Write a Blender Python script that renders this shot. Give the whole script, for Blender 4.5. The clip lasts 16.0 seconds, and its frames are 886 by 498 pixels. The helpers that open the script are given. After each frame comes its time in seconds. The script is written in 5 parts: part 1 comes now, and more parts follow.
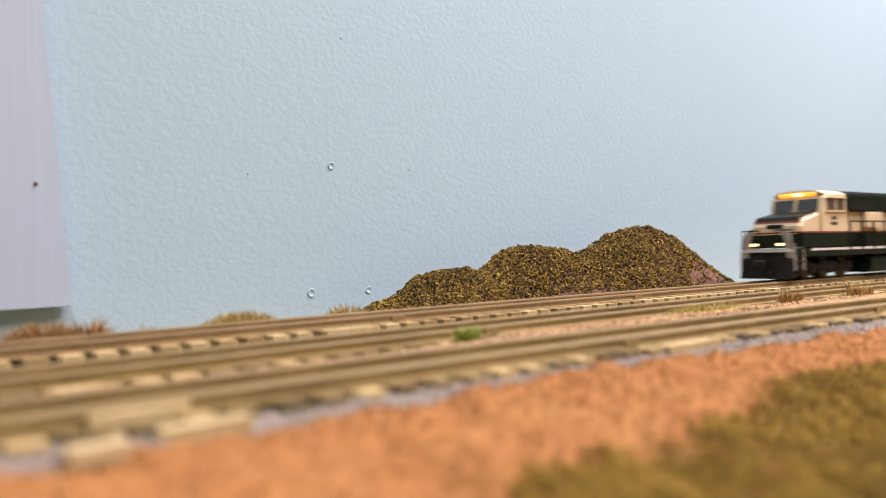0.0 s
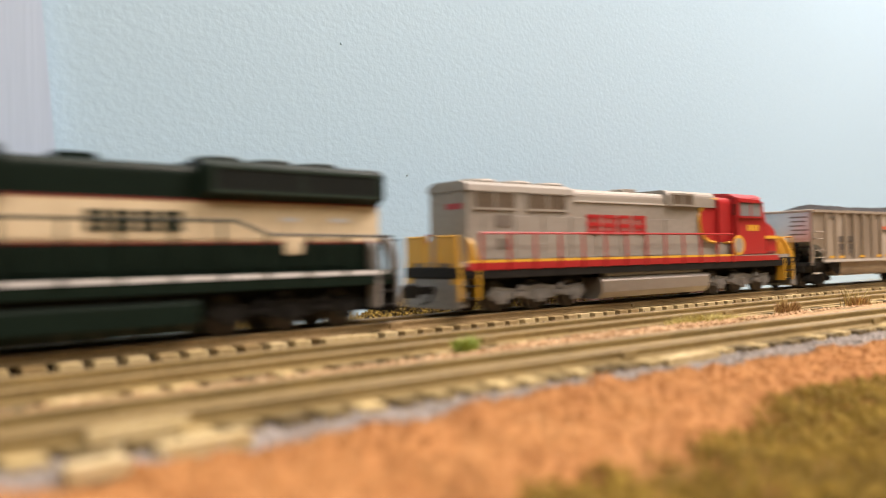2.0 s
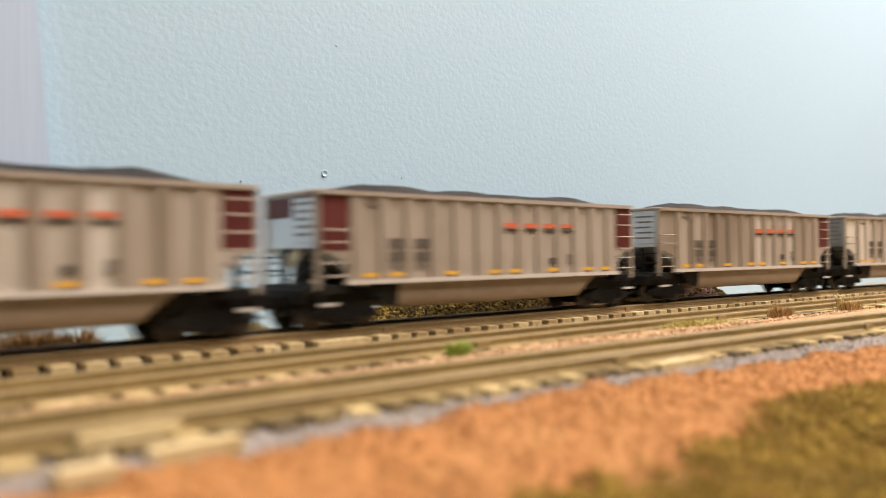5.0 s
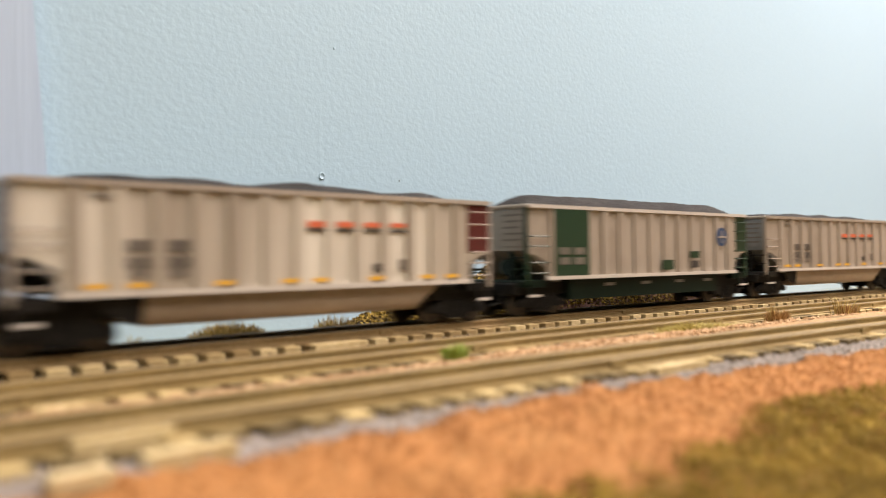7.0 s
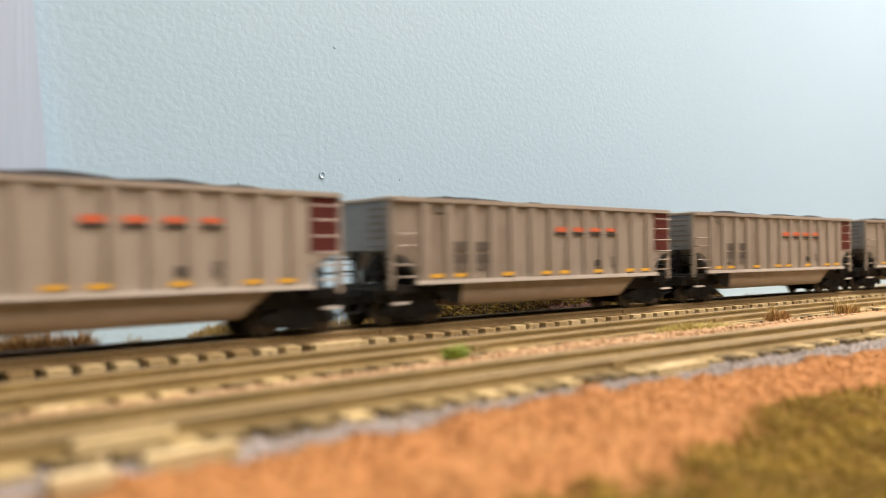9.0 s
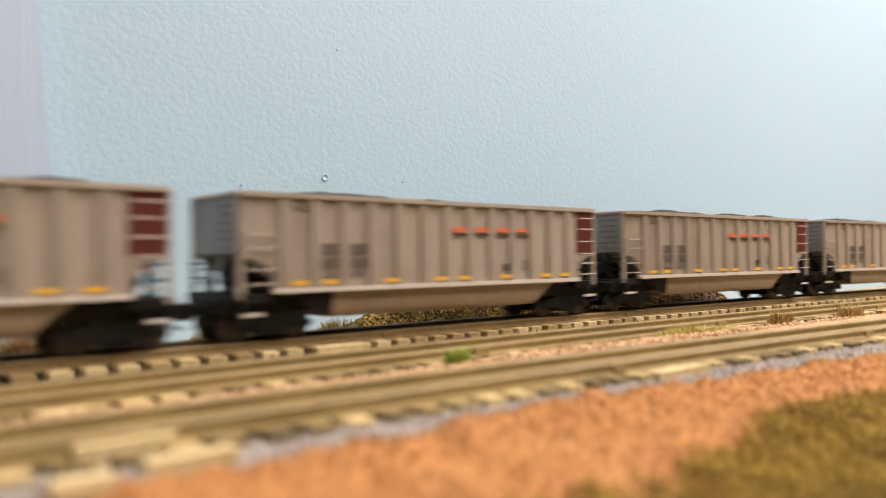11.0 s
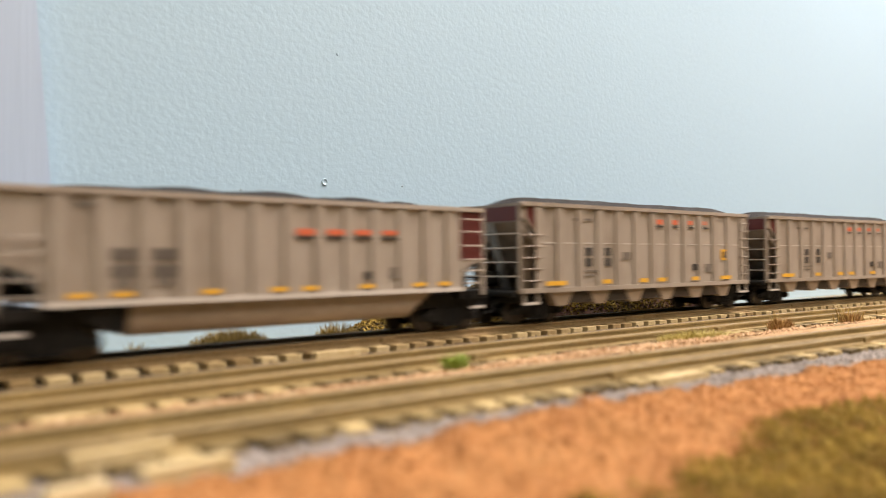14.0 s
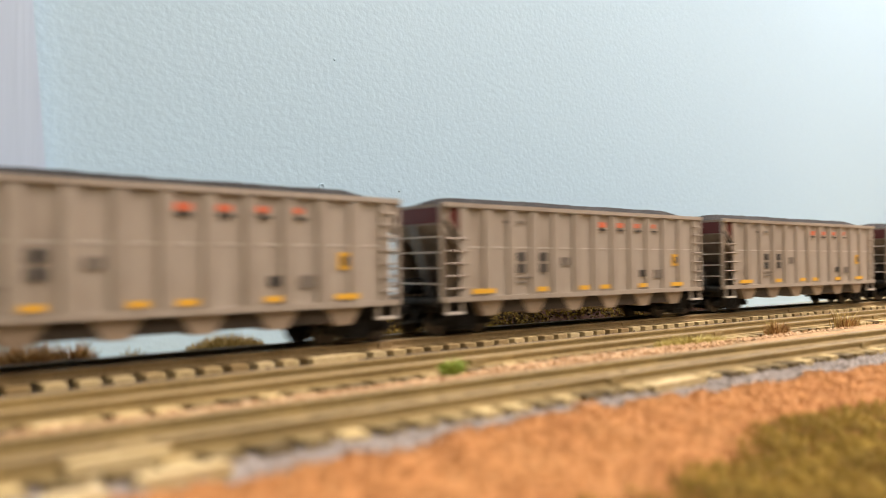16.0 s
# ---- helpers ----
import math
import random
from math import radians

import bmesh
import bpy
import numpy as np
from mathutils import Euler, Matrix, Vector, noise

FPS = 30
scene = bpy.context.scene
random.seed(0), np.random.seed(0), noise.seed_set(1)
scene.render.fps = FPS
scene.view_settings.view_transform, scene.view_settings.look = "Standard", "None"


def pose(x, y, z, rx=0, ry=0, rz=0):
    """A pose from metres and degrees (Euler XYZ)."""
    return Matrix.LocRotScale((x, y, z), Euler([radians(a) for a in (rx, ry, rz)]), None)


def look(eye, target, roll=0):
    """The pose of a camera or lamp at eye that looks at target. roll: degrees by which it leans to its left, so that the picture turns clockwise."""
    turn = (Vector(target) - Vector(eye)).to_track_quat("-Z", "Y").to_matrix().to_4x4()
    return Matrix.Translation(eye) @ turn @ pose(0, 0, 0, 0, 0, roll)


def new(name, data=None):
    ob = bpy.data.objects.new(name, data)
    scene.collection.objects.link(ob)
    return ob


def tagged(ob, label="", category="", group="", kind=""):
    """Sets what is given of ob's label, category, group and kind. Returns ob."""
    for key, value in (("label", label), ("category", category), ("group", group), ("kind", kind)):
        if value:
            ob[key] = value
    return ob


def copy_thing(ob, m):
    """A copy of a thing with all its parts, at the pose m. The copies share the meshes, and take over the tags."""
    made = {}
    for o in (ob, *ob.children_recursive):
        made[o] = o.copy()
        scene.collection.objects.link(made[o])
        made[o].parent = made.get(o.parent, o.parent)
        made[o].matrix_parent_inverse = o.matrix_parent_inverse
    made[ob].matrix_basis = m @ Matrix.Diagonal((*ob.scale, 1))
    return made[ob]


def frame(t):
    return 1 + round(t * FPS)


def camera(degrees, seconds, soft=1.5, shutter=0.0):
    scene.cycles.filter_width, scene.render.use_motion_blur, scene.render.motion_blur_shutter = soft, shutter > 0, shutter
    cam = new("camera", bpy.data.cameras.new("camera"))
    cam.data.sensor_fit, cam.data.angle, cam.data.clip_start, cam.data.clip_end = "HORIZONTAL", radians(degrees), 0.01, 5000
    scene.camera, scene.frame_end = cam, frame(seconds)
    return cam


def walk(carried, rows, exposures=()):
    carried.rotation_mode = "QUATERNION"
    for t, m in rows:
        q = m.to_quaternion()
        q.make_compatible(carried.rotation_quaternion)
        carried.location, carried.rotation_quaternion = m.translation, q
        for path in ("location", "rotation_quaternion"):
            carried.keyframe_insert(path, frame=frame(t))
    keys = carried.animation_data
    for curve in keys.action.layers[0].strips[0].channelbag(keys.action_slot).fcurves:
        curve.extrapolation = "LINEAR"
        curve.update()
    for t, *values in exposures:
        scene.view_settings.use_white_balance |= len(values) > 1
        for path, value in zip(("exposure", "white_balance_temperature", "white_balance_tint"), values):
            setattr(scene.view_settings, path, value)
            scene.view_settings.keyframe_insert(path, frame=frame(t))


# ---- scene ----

# All sizes below are in metres of the full-size railway; K brings them to the model's true size.
K = 1 / 165
cam = camera(59.1, 16.0, soft=1.0, shutter=0.6)
cam.data.dof.use_dof = True
cam.data.dof.focus_distance = 34.0 * K
cam.data.dof.aperture_fstop = 17.0

# seconds, x, height over the rail, pitch, yaw, roll
PATH = [
    (0.0, 0.006, 1.804, 0.353, -0.029, 1.481),
    (0.5, 0.003, 1.851, 0.390, -0.016, 1.357),
    (1.0, -0.000, 1.910, 0.396, -0.000, 1.216),
    (1.5, -0.028, 1.926, 0.467, -0.195, 1.089),
    (2.0, -0.047, 2.019, 0.438, -0.258, 1.015),
    (2.5, -0.058, 2.027, 0.410, -0.322, 0.986),
    (3.0, -0.047, 2.042, 0.480, -0.443, 0.926),
    (3.5, -0.062, 2.090, 0.463, -0.362, 0.841),
    (4.0, -0.054, 2.062, 0.437, -0.334, 0.835),
    (4.5, -0.037, 2.064, 0.486, -0.527, 0.766),
    (7.0, 0.033, 2.117, 0.675, -0.740, 0.625),
    (7.5, 0.013, 2.142, 0.531, -0.648, 0.601),
    (8.0, -0.004, 2.201, 0.359, -0.610, 0.571),
    (8.5, 0.003, 2.176, 0.454, -0.653, 0.547),
    (9.0, 0.008, 2.170, 0.524, -0.771, 0.543),
    (9.5, 0.023, 2.179, 0.580, -0.719, 0.530),
    (12.0, 0.079, 2.279, 0.606, -0.385, 0.489),
    (12.5, 0.071, 2.304, 0.649, -0.436, 0.459),
    (13.0, 0.087, 2.303, 0.677, -0.445, 0.409),
    (13.5, 0.085, 2.296, 0.711, -0.498, 0.422),
    (14.0, 0.122, 2.306, 0.790, -0.406, 0.406),
    (14.5, 0.113, 2.335, 0.820, -0.411, 0.403),
    (15.0, 0.109, 2.293, 1.068, -0.450, 0.512),
    (15.5, 0.121, 2.294, 1.095, -0.530, 0.505),
    (16.0, 0.115, 2.328, 1.121, -0.641, 0.399),
]
walk(cam, [(t, Matrix.Translation((x * K, 0, z * K)) @ pose(0, 0, 0, 90 + p, 0, y) @ pose(0, 0, 0, 0, 0, -r))
           for t, x, z, p, y, r in PATH], exposures=[(0.0, 0.10, 6550, 14), (0.6, 0.16, 6620, 13), (1.0, 0.25, 6720, 13), (1.6, 0.21, 6820, 9), (16.0, 0.20, 6780, 8)])

# ---- light: a room lit by ceiling lamps ----
world = bpy.data.worlds.new("room_light")
scene.world = world
world.use_nodes = True
world.node_tree.nodes["Background"].inputs[0].default_value = (0.9, 0.95, 1.0, 1)
world.node_tree.nodes["Background"].inputs[1].default_value = 0.1
scene.view_settings.exposure = 0.0


def area_lamp(name, eye, target, sx, sy, watts, colour):
    data = bpy.data.lights.new(name, "AREA")
    data.shape, data.size, data.size_y, data.energy, data.color = "RECTANGLE", sx, sy, watts, colour
    ob = new(name, data)
    ob.matrix_world = look(eye, target)
    return ob


area_lamp("ceiling_lamp_light", (0.35, -0.75, 1.08), (0.0, 0.18, 0.0), 1.0, 0.3, 12.0, (1.0, 0.88, 0.78))
area_lamp("ceiling_lamp_light", (0.30, 0.17, 1.2), (0.10, 0.22, 0.0), 0.6, 0.2, 8.0, (1.0, 0.88, 0.78))
area_lamp("ceiling_lamp_light", (0.47, 0.27, 0.60), (0.20, 0.32, 0.0), 0.3, 0.15, 8.6, (1.0, 0.82, 0.78))


# ---- materials ----
def material(name, colours, rough=0.7, metal=0.0, grain=900.0, stain=60.0, bump=0.0, bump_scale=None, spread=0.0, island=0.0, emit=None, spec=0.5, stretch=(1, 1, 1), stain_amount=0.5):
    """Two scales of noise mix the colours; spread and island vary the brightness per object or per loose piece."""
    m = bpy.data.materials.new(name)
    m.use_nodes = True
    n, l = m.node_tree.nodes, m.node_tree.links
    b = n["Principled BSDF"]
    b.inputs["Roughness"].default_value, b.inputs["Metallic"].default_value = rough, metal
    b.inputs["Specular IOR Level"].default_value = spec
    tc = n.new("ShaderNodeTexCoord")
    mp = n.new("ShaderNodeMapping")
    mp.inputs["Scale"].default_value = stretch
    l.new(tc.outputs["Object"], mp.inputs["Vector"])

    def noise_node(scale, detail):
        a = n.new("ShaderNodeTexNoise")
        a.inputs["Scale"].default_value, a.inputs["Detail"].default_value = scale, detail
        l.new(mp.outputs["Vector"], a.inputs["Vector"])
        return a

    fine, broad = noise_node(grain, 5), noise_node(stain, 4)
    add = n.new("ShaderNodeMath")
    add.operation = "MULTIPLY_ADD"
    l.new(broad.outputs["Fac"], add.inputs[0])
    add.inputs[1].default_value = stain_amount
    mul = n.new("ShaderNodeMath")
    mul.operation = "MULTIPLY"
    mul.inputs[1].default_value = 1 - stain_amount
    l.new(fine.outputs["Fac"], mul.inputs[0])
    l.new(mul.outputs[0], add.inputs[2])
    fac = add.outputs[0]
    if spread or island:
        src = n.new("ShaderNodeObjectInfo" if spread else "ShaderNodeNewGeometry")
        sh = n.new("ShaderNodeMath")
        sh.operation = "MULTIPLY_ADD"
        l.new(src.outputs["Random" if spread else "Random Per Island"], sh.inputs[0])
        sh.inputs[1].default_value = spread or island
        off = n.new("ShaderNodeMath")
        off.operation = "SUBTRACT"
        l.new(fac, off.inputs[0])
        off.inputs[1].default_value = (spread or island) / 2
        l.new(off.outputs[0], sh.inputs[2])
        fac = sh.outputs[0]
    ramp = n.new("ShaderNodeValToRGB")
    el = ramp.color_ramp.elements
    span = np.linspace(0.3, 0.7, len(colours)) if not island else np.linspace(0.12, 0.88, len(colours))
    el[0].position, el[0].color = span[0], (*colours[0], 1)
    el[1].position, el[1].color = span[-1], (*colours[-1], 1)
    for p, c in zip(span[1:-1], colours[1:-1]):
        e = el.new(p)
        e.color = (*c, 1)
    l.new(fac, ramp.inputs[0])
    l.new(ramp.outputs[0], b.inputs["Base Color"])
    if bump:
        bn = n.new("ShaderNodeBump")
        bn.inputs["Strength"].default_value = 1.0
        bn.inputs["Distance"].default_value = bump
        tex = fine if bump_scale is None else noise_node(bump_scale, 3)
        l.new(tex.outputs["Fac"], bn.inputs["Height"])
        l.new(bn.outputs[0], b.inputs["Normal"])
    if emit:
        b.inputs["Emission Color"].default_value = (*emit[:3], 1)
        b.inputs["Emission Strength"].default_value = emit[3]
    return m


def shades(c, a=0.75, b=1.2):
    return [tuple(x * a for x in c), tuple(c), tuple(min(1, x * b) for x in c)]


M_WALL = material("blue_wall_paint", shades((0.385, 0.55, 0.68), 0.97, 1.02), 0.36, 0, 500, 8, 0.0001, 640, spec=0.4, stretch=(1, 1, 1.2))
M_PANEL = material("blue_brushed_paint", shades((0.41, 0.52, 0.675), 0.96, 1.03), 0.45, 0, 260, 30, 0.00016, 300, spec=0.35, stretch=(1, 1, 0.06))
M_PLASTER = material("room_plaster", shades((0.72, 0.70, 0.66), 0.95, 1.04), 0.8, 0, 300, 4, 0.0004)
M_FLOOR = material("room_carpet", shades((0.22, 0.2, 0.18)), 0.95, 0, 500, 8, 0.001)
M_RAIL = material("rail_brown_paint", [(0.18, 0.12, 0.055), (0.27, 0.19, 0.092), (0.35, 0.255, 0.135)], 0.5, 0.1, 1500, 90, 0.00005)
M_RAIL2 = material("rail_olive_weathering", [(0.19, 0.138, 0.056), (0.28, 0.208, 0.088), (0.36, 0.272, 0.122)], 0.55, 0.1, 1500, 90, 0.00005)
# rail tops coloured darker than the sides, to cancel the overhead light
M_RAILTOP = material("darkened_rail_head", [(0.15, 0.105, 0.052), (0.21, 0.152, 0.078), (0.27, 0.205, 0.115)], 0.5, 0.15, 900, 80)
M_TIE = material("tan_tie", [(0.26, 0.18, 0.075), (0.45, 0.35, 0.17), (0.56, 0.46, 0.27)], 0.8, 0, 1400, 150, 0.00008, spread=0.35)
M_TIE2 = material("olive_weathered_tie", [(0.09, 0.062, 0.02), (0.25, 0.185, 0.075), (0.48, 0.375, 0.18)], 0.8, 0, 1400, 110, 0.00008, spread=0.6)
# ballast colour with the shadow between the main track's ties painted in
M_SHADEB = material("shade_dark_ballast_grains", [(0.03, 0.022, 0.016), (0.06, 0.045, 0.03), (0.12, 0.09, 0.06)], 0.9, 0, 1400, 150, island=0.6)
M_BALLAST = material("ballast_grains", [(0.14, 0.115, 0.09), (0.27, 0.225, 0.17), (0.42, 0.335, 0.25)], 0.9, 0, 2000, 200, island=0.7)
M_PEACH = material("peach_ballast_grains", [(0.30, 0.175, 0.085), (0.46, 0.29, 0.15), (0.58, 0.42, 0.26)], 0.9, 0, 2000, 200, island=0.7)
M_SOIL = material("orange_soil_grains", [(0.23, 0.08, 0.024), (0.40, 0.185, 0.06), (0.59, 0.35, 0.15)], 0.95, 0, 1500, 150, island=0.14, stain_amount=0.9)
M_GREYB = material("grey_ballast_grains", [(0.19, 0.165, 0.15), (0.29, 0.262, 0.24), (0.40, 0.36, 0.33)], 0.9, 0, 2000, 200, island=0.7)
M_TURF = material("olive_ground_foam", [(0.085, 0.05, 0.005), (0.225, 0.145, 0.016), (0.42, 0.285, 0.05)], 0.95, 0, 1500, 170, island=0.30, stain_amount=0.7)
M_FOAM = material("hill_ground_foam", [(0.016, 0.010, 0.003), (0.078, 0.048, 0.007), (0.19, 0.122, 0.016), (0.36, 0.25, 0.045)], 0.95, 0, 2500, 75, island=0.9, stain_amount=0.6)
M_ROCK = material("purple_rock", [(0.065, 0.031, 0.023), (0.135, 0.068, 0.052), (0.21, 0.118, 0.096)], 0.9, 0, 1800, 200, 0.0004, 900)
M_STRAW = material("straw_blades", [(0.27, 0.19, 0.06), (0.47, 0.36, 0.13), (0.62, 0.50, 0.22)], 0.8, 0, 900, 120, island=0.8)
M_RUST = material("rust_blades", [(0.20, 0.11, 0.04), (0.38, 0.23, 0.09), (0.56, 0.39, 0.18)], 0.8, 0, 900, 120, island=0.8)
M_GREEN = material("green_blades", [(0.16, 0.24, 0.03), (0.26, 0.36, 0.06), (0.42, 0.48, 0.14)], 0.8, 0, 900, 120, island=0.8)
M_YELLOWG = material("yellow_green_blades", [(0.34, 0.28, 0.07), (0.50, 0.42, 0.14), (0.62, 0.54, 0.22)], 0.8, 0, 900, 120, island=0.8)

M_DKGREEN = material("dark_green_paint", shades((0.006, 0.013, 0.009), 0.8, 1.25), 0.42, 0, 800, 60, spec=0.13)
M_GREENEDGE = material("worn_green_edge", shades((0.022, 0.036, 0.028), 0.8, 1.2), 0.45, 0, 800, 60, spec=0.2)
M_CREAM = material("cream_paint", shades((0.64, 0.53, 0.36), 0.93, 1.05), 0.45, 0, 700, 50)
M_REDLINE = material("red_pinstripe", shades((0.17, 0.03, 0.02)), 0.5, 0)
M_WHITE = material("white_paint", shades((0.60, 0.59, 0.59), 0.9, 1.05), 0.45, 0, 700, 80)
M_GREYSTEP = material("grey_step_paint", shades((0.30, 0.28, 0.265), 0.9, 1.08), 0.5, 0)
M_BLACK = material("black_underframe", [(0.005, 0.005, 0.005), (0.011, 0.010, 0.009), (0.026, 0.023, 0.019)], 0.6, 0, 900, 100, spec=0.18)
M_GRILLE = material("black_grille", shades((0.010, 0.013, 0.012)), 0.5, 0, 900, 100, spec=0.18)
M_GLASS = material("dark_cab_glass", shades((0.03, 0.03, 0.03)), 0.08, 0, 100, 20, spec=0.8)
M_TANK = material("silver_tank", [(0.40, 0.36, 0.32), (0.50, 0.46, 0.42), (0.56, 0.52, 0.48)], 0.4, 0.85, 800, 60)
# the pale grey base paints the light in and off the pane
M_GLASS_L = material("light_filled_cab_glass", shades((0.20, 0.20, 0.20)), 0.08, 0, 100, 20, spec=0.9)
M_GLASS_B = material("brown_cab_glass", shades((0.10, 0.075, 0.06)), 0.08, 0, 100, 20, spec=0.8)
M_END = material("bright_end_sheet", [(0.50, 0.53, 0.55), (0.62, 0.66, 0.68), (0.70, 0.74, 0.76)], 0.3, 0.7, 500, 60)
M_SILVER = material("silver_paint", [(0.235, 0.215, 0.188), (0.295, 0.272, 0.238), (0.335, 0.312, 0.275)], 0.6, 0.2, 800, 60)
M_RED = material("red_paint", shades((0.35, 0.018, 0.02), 0.9, 1.1), 0.38, 0, 700, 60)
M_YELLOW = material("yellow_paint", shades((0.66, 0.37, 0.04), 0.92, 1.05), 0.45, 0, 700, 60)
# brown of the radiator grilles, also the painted shade of the hopper bays
M_BROWNGR = material("brown_grille_and_bay_shade", shades((0.13, 0.10, 0.07)), 0.55, 0.2, 900, 60)
# near-black brown that paints the shade in the openings between chutes
M_OPENING = material("dark_chute_opening", [(0.02, 0.015, 0.011), (0.045, 0.034, 0.025), (0.08, 0.06, 0.045)], 0.6, 0.1, 900, 90)
M_TRUCKGREY = material("grey_truck_paint", [(0.10, 0.095, 0.09), (0.20, 0.19, 0.18), (0.30, 0.28, 0.26)], 0.5, 0.2, 900, 90)
M_STEEL = material("wheel_steel", shades((0.10, 0.085, 0.07)), 0.4, 0.6, 900, 90, spec=0.18)
M_LAMP = material("lit_headlight", shades((0.9, 0.7, 0.3)), 0.4, emit=(1.0, 0.66, 0.20, 4.0))
M_NUMBOARD = material("lit_number_board", shades((0.9, 0.5, 0.1)), 0.4, emit=(1.0, 0.40, 0.03, 1.1))
M_ALU = material("aluminium_side", [(0.275, 0.235, 0.192), (0.375, 0.33, 0.28), (0.43, 0.385, 0.335)], 0.42, 0.25, 500, 40, spread=0.12, stretch=(1, 1, 0.25))
M_ALU_W = material("weathered_aluminium_side", [(0.16, 0.125, 0.09), (0.335, 0.285, 0.23), (0.60, 0.565, 0.51)], 0.42, 0.25, 300, 70, spread=0.12, stretch=(1, 1, 0.12), stain_amount=0.75)
M_ALU_D = material("grimy_aluminium_side", [(0.20, 0.165, 0.13), (0.28, 0.242, 0.20), (0.335, 0.295, 0.25)], 0.62, 0.1, 500, 40, spread=0.12, stretch=(1, 1, 0.25))
M_ALU_P = material("chalky_aluminium_side", [(0.26, 0.22, 0.175), (0.46, 0.415, 0.35), (0.74, 0.71, 0.63)], 0.45, 0.15, 300, 60, spread=0.25, stretch=(1, 1, 0.10), stain_amount=0.75)
M_ALU_T = material("aluminium_tub", [(0.28, 0.215, 0.158), (0.35, 0.275, 0.207), (0.41, 0.33, 0.255)], 0.35, 0.3, 500, 60)
# aluminium of the car ends, darkened as the side turned from the light
M_ALU_E = material("shaded_aluminium_end", [(0.15, 0.16, 0.165), (0.21, 0.22, 0.225), (0.27, 0.28, 0.28)], 0.45, 0.25, 500, 60)
M_SILL = material("bright_sill", shades((0.576, 0.544, 0.504), 0.92, 1.06), 0.35, 0.2, 700, 80)
M_COAL = material("coal_load", [(0.007, 0.007, 0.008), (0.018, 0.017, 0.017), (0.05, 0.047, 0.045)], 0.75, 0, 2500, 250, 0.0006, 1300, spec=0.2)
M_MAROON = material("maroon_end_panel", shades((0.095, 0.016, 0.014), 0.9, 1.1), 0.5, 0)
M_ORANGE = material("orange_marking", shades((0.56, 0.13, 0.06), 0.95, 1.04), 0.5, 0)
M_INK = material("black_marking", shades((0.035, 0.032, 0.03)), 0.55, 0)
M_INK2 = material("faded_black_marking", shades((0.085, 0.073, 0.062)), 0.55, 0)
M_DIM = material("grey_marking", shades((0.15, 0.13, 0.11)), 0.55, 0)
M_FORESTG = material("forest_green_paint", shades((0.008, 0.032, 0.014), 0.9, 1.1), 0.45, 0)
M_BLUE = material("blue_marking", shades((0.02, 0.05, 0.12)), 0.5, 0)
M_NAIL = material("rusty_nail", shades((0.16, 0.12, 0.10)), 0.5, 0.4)

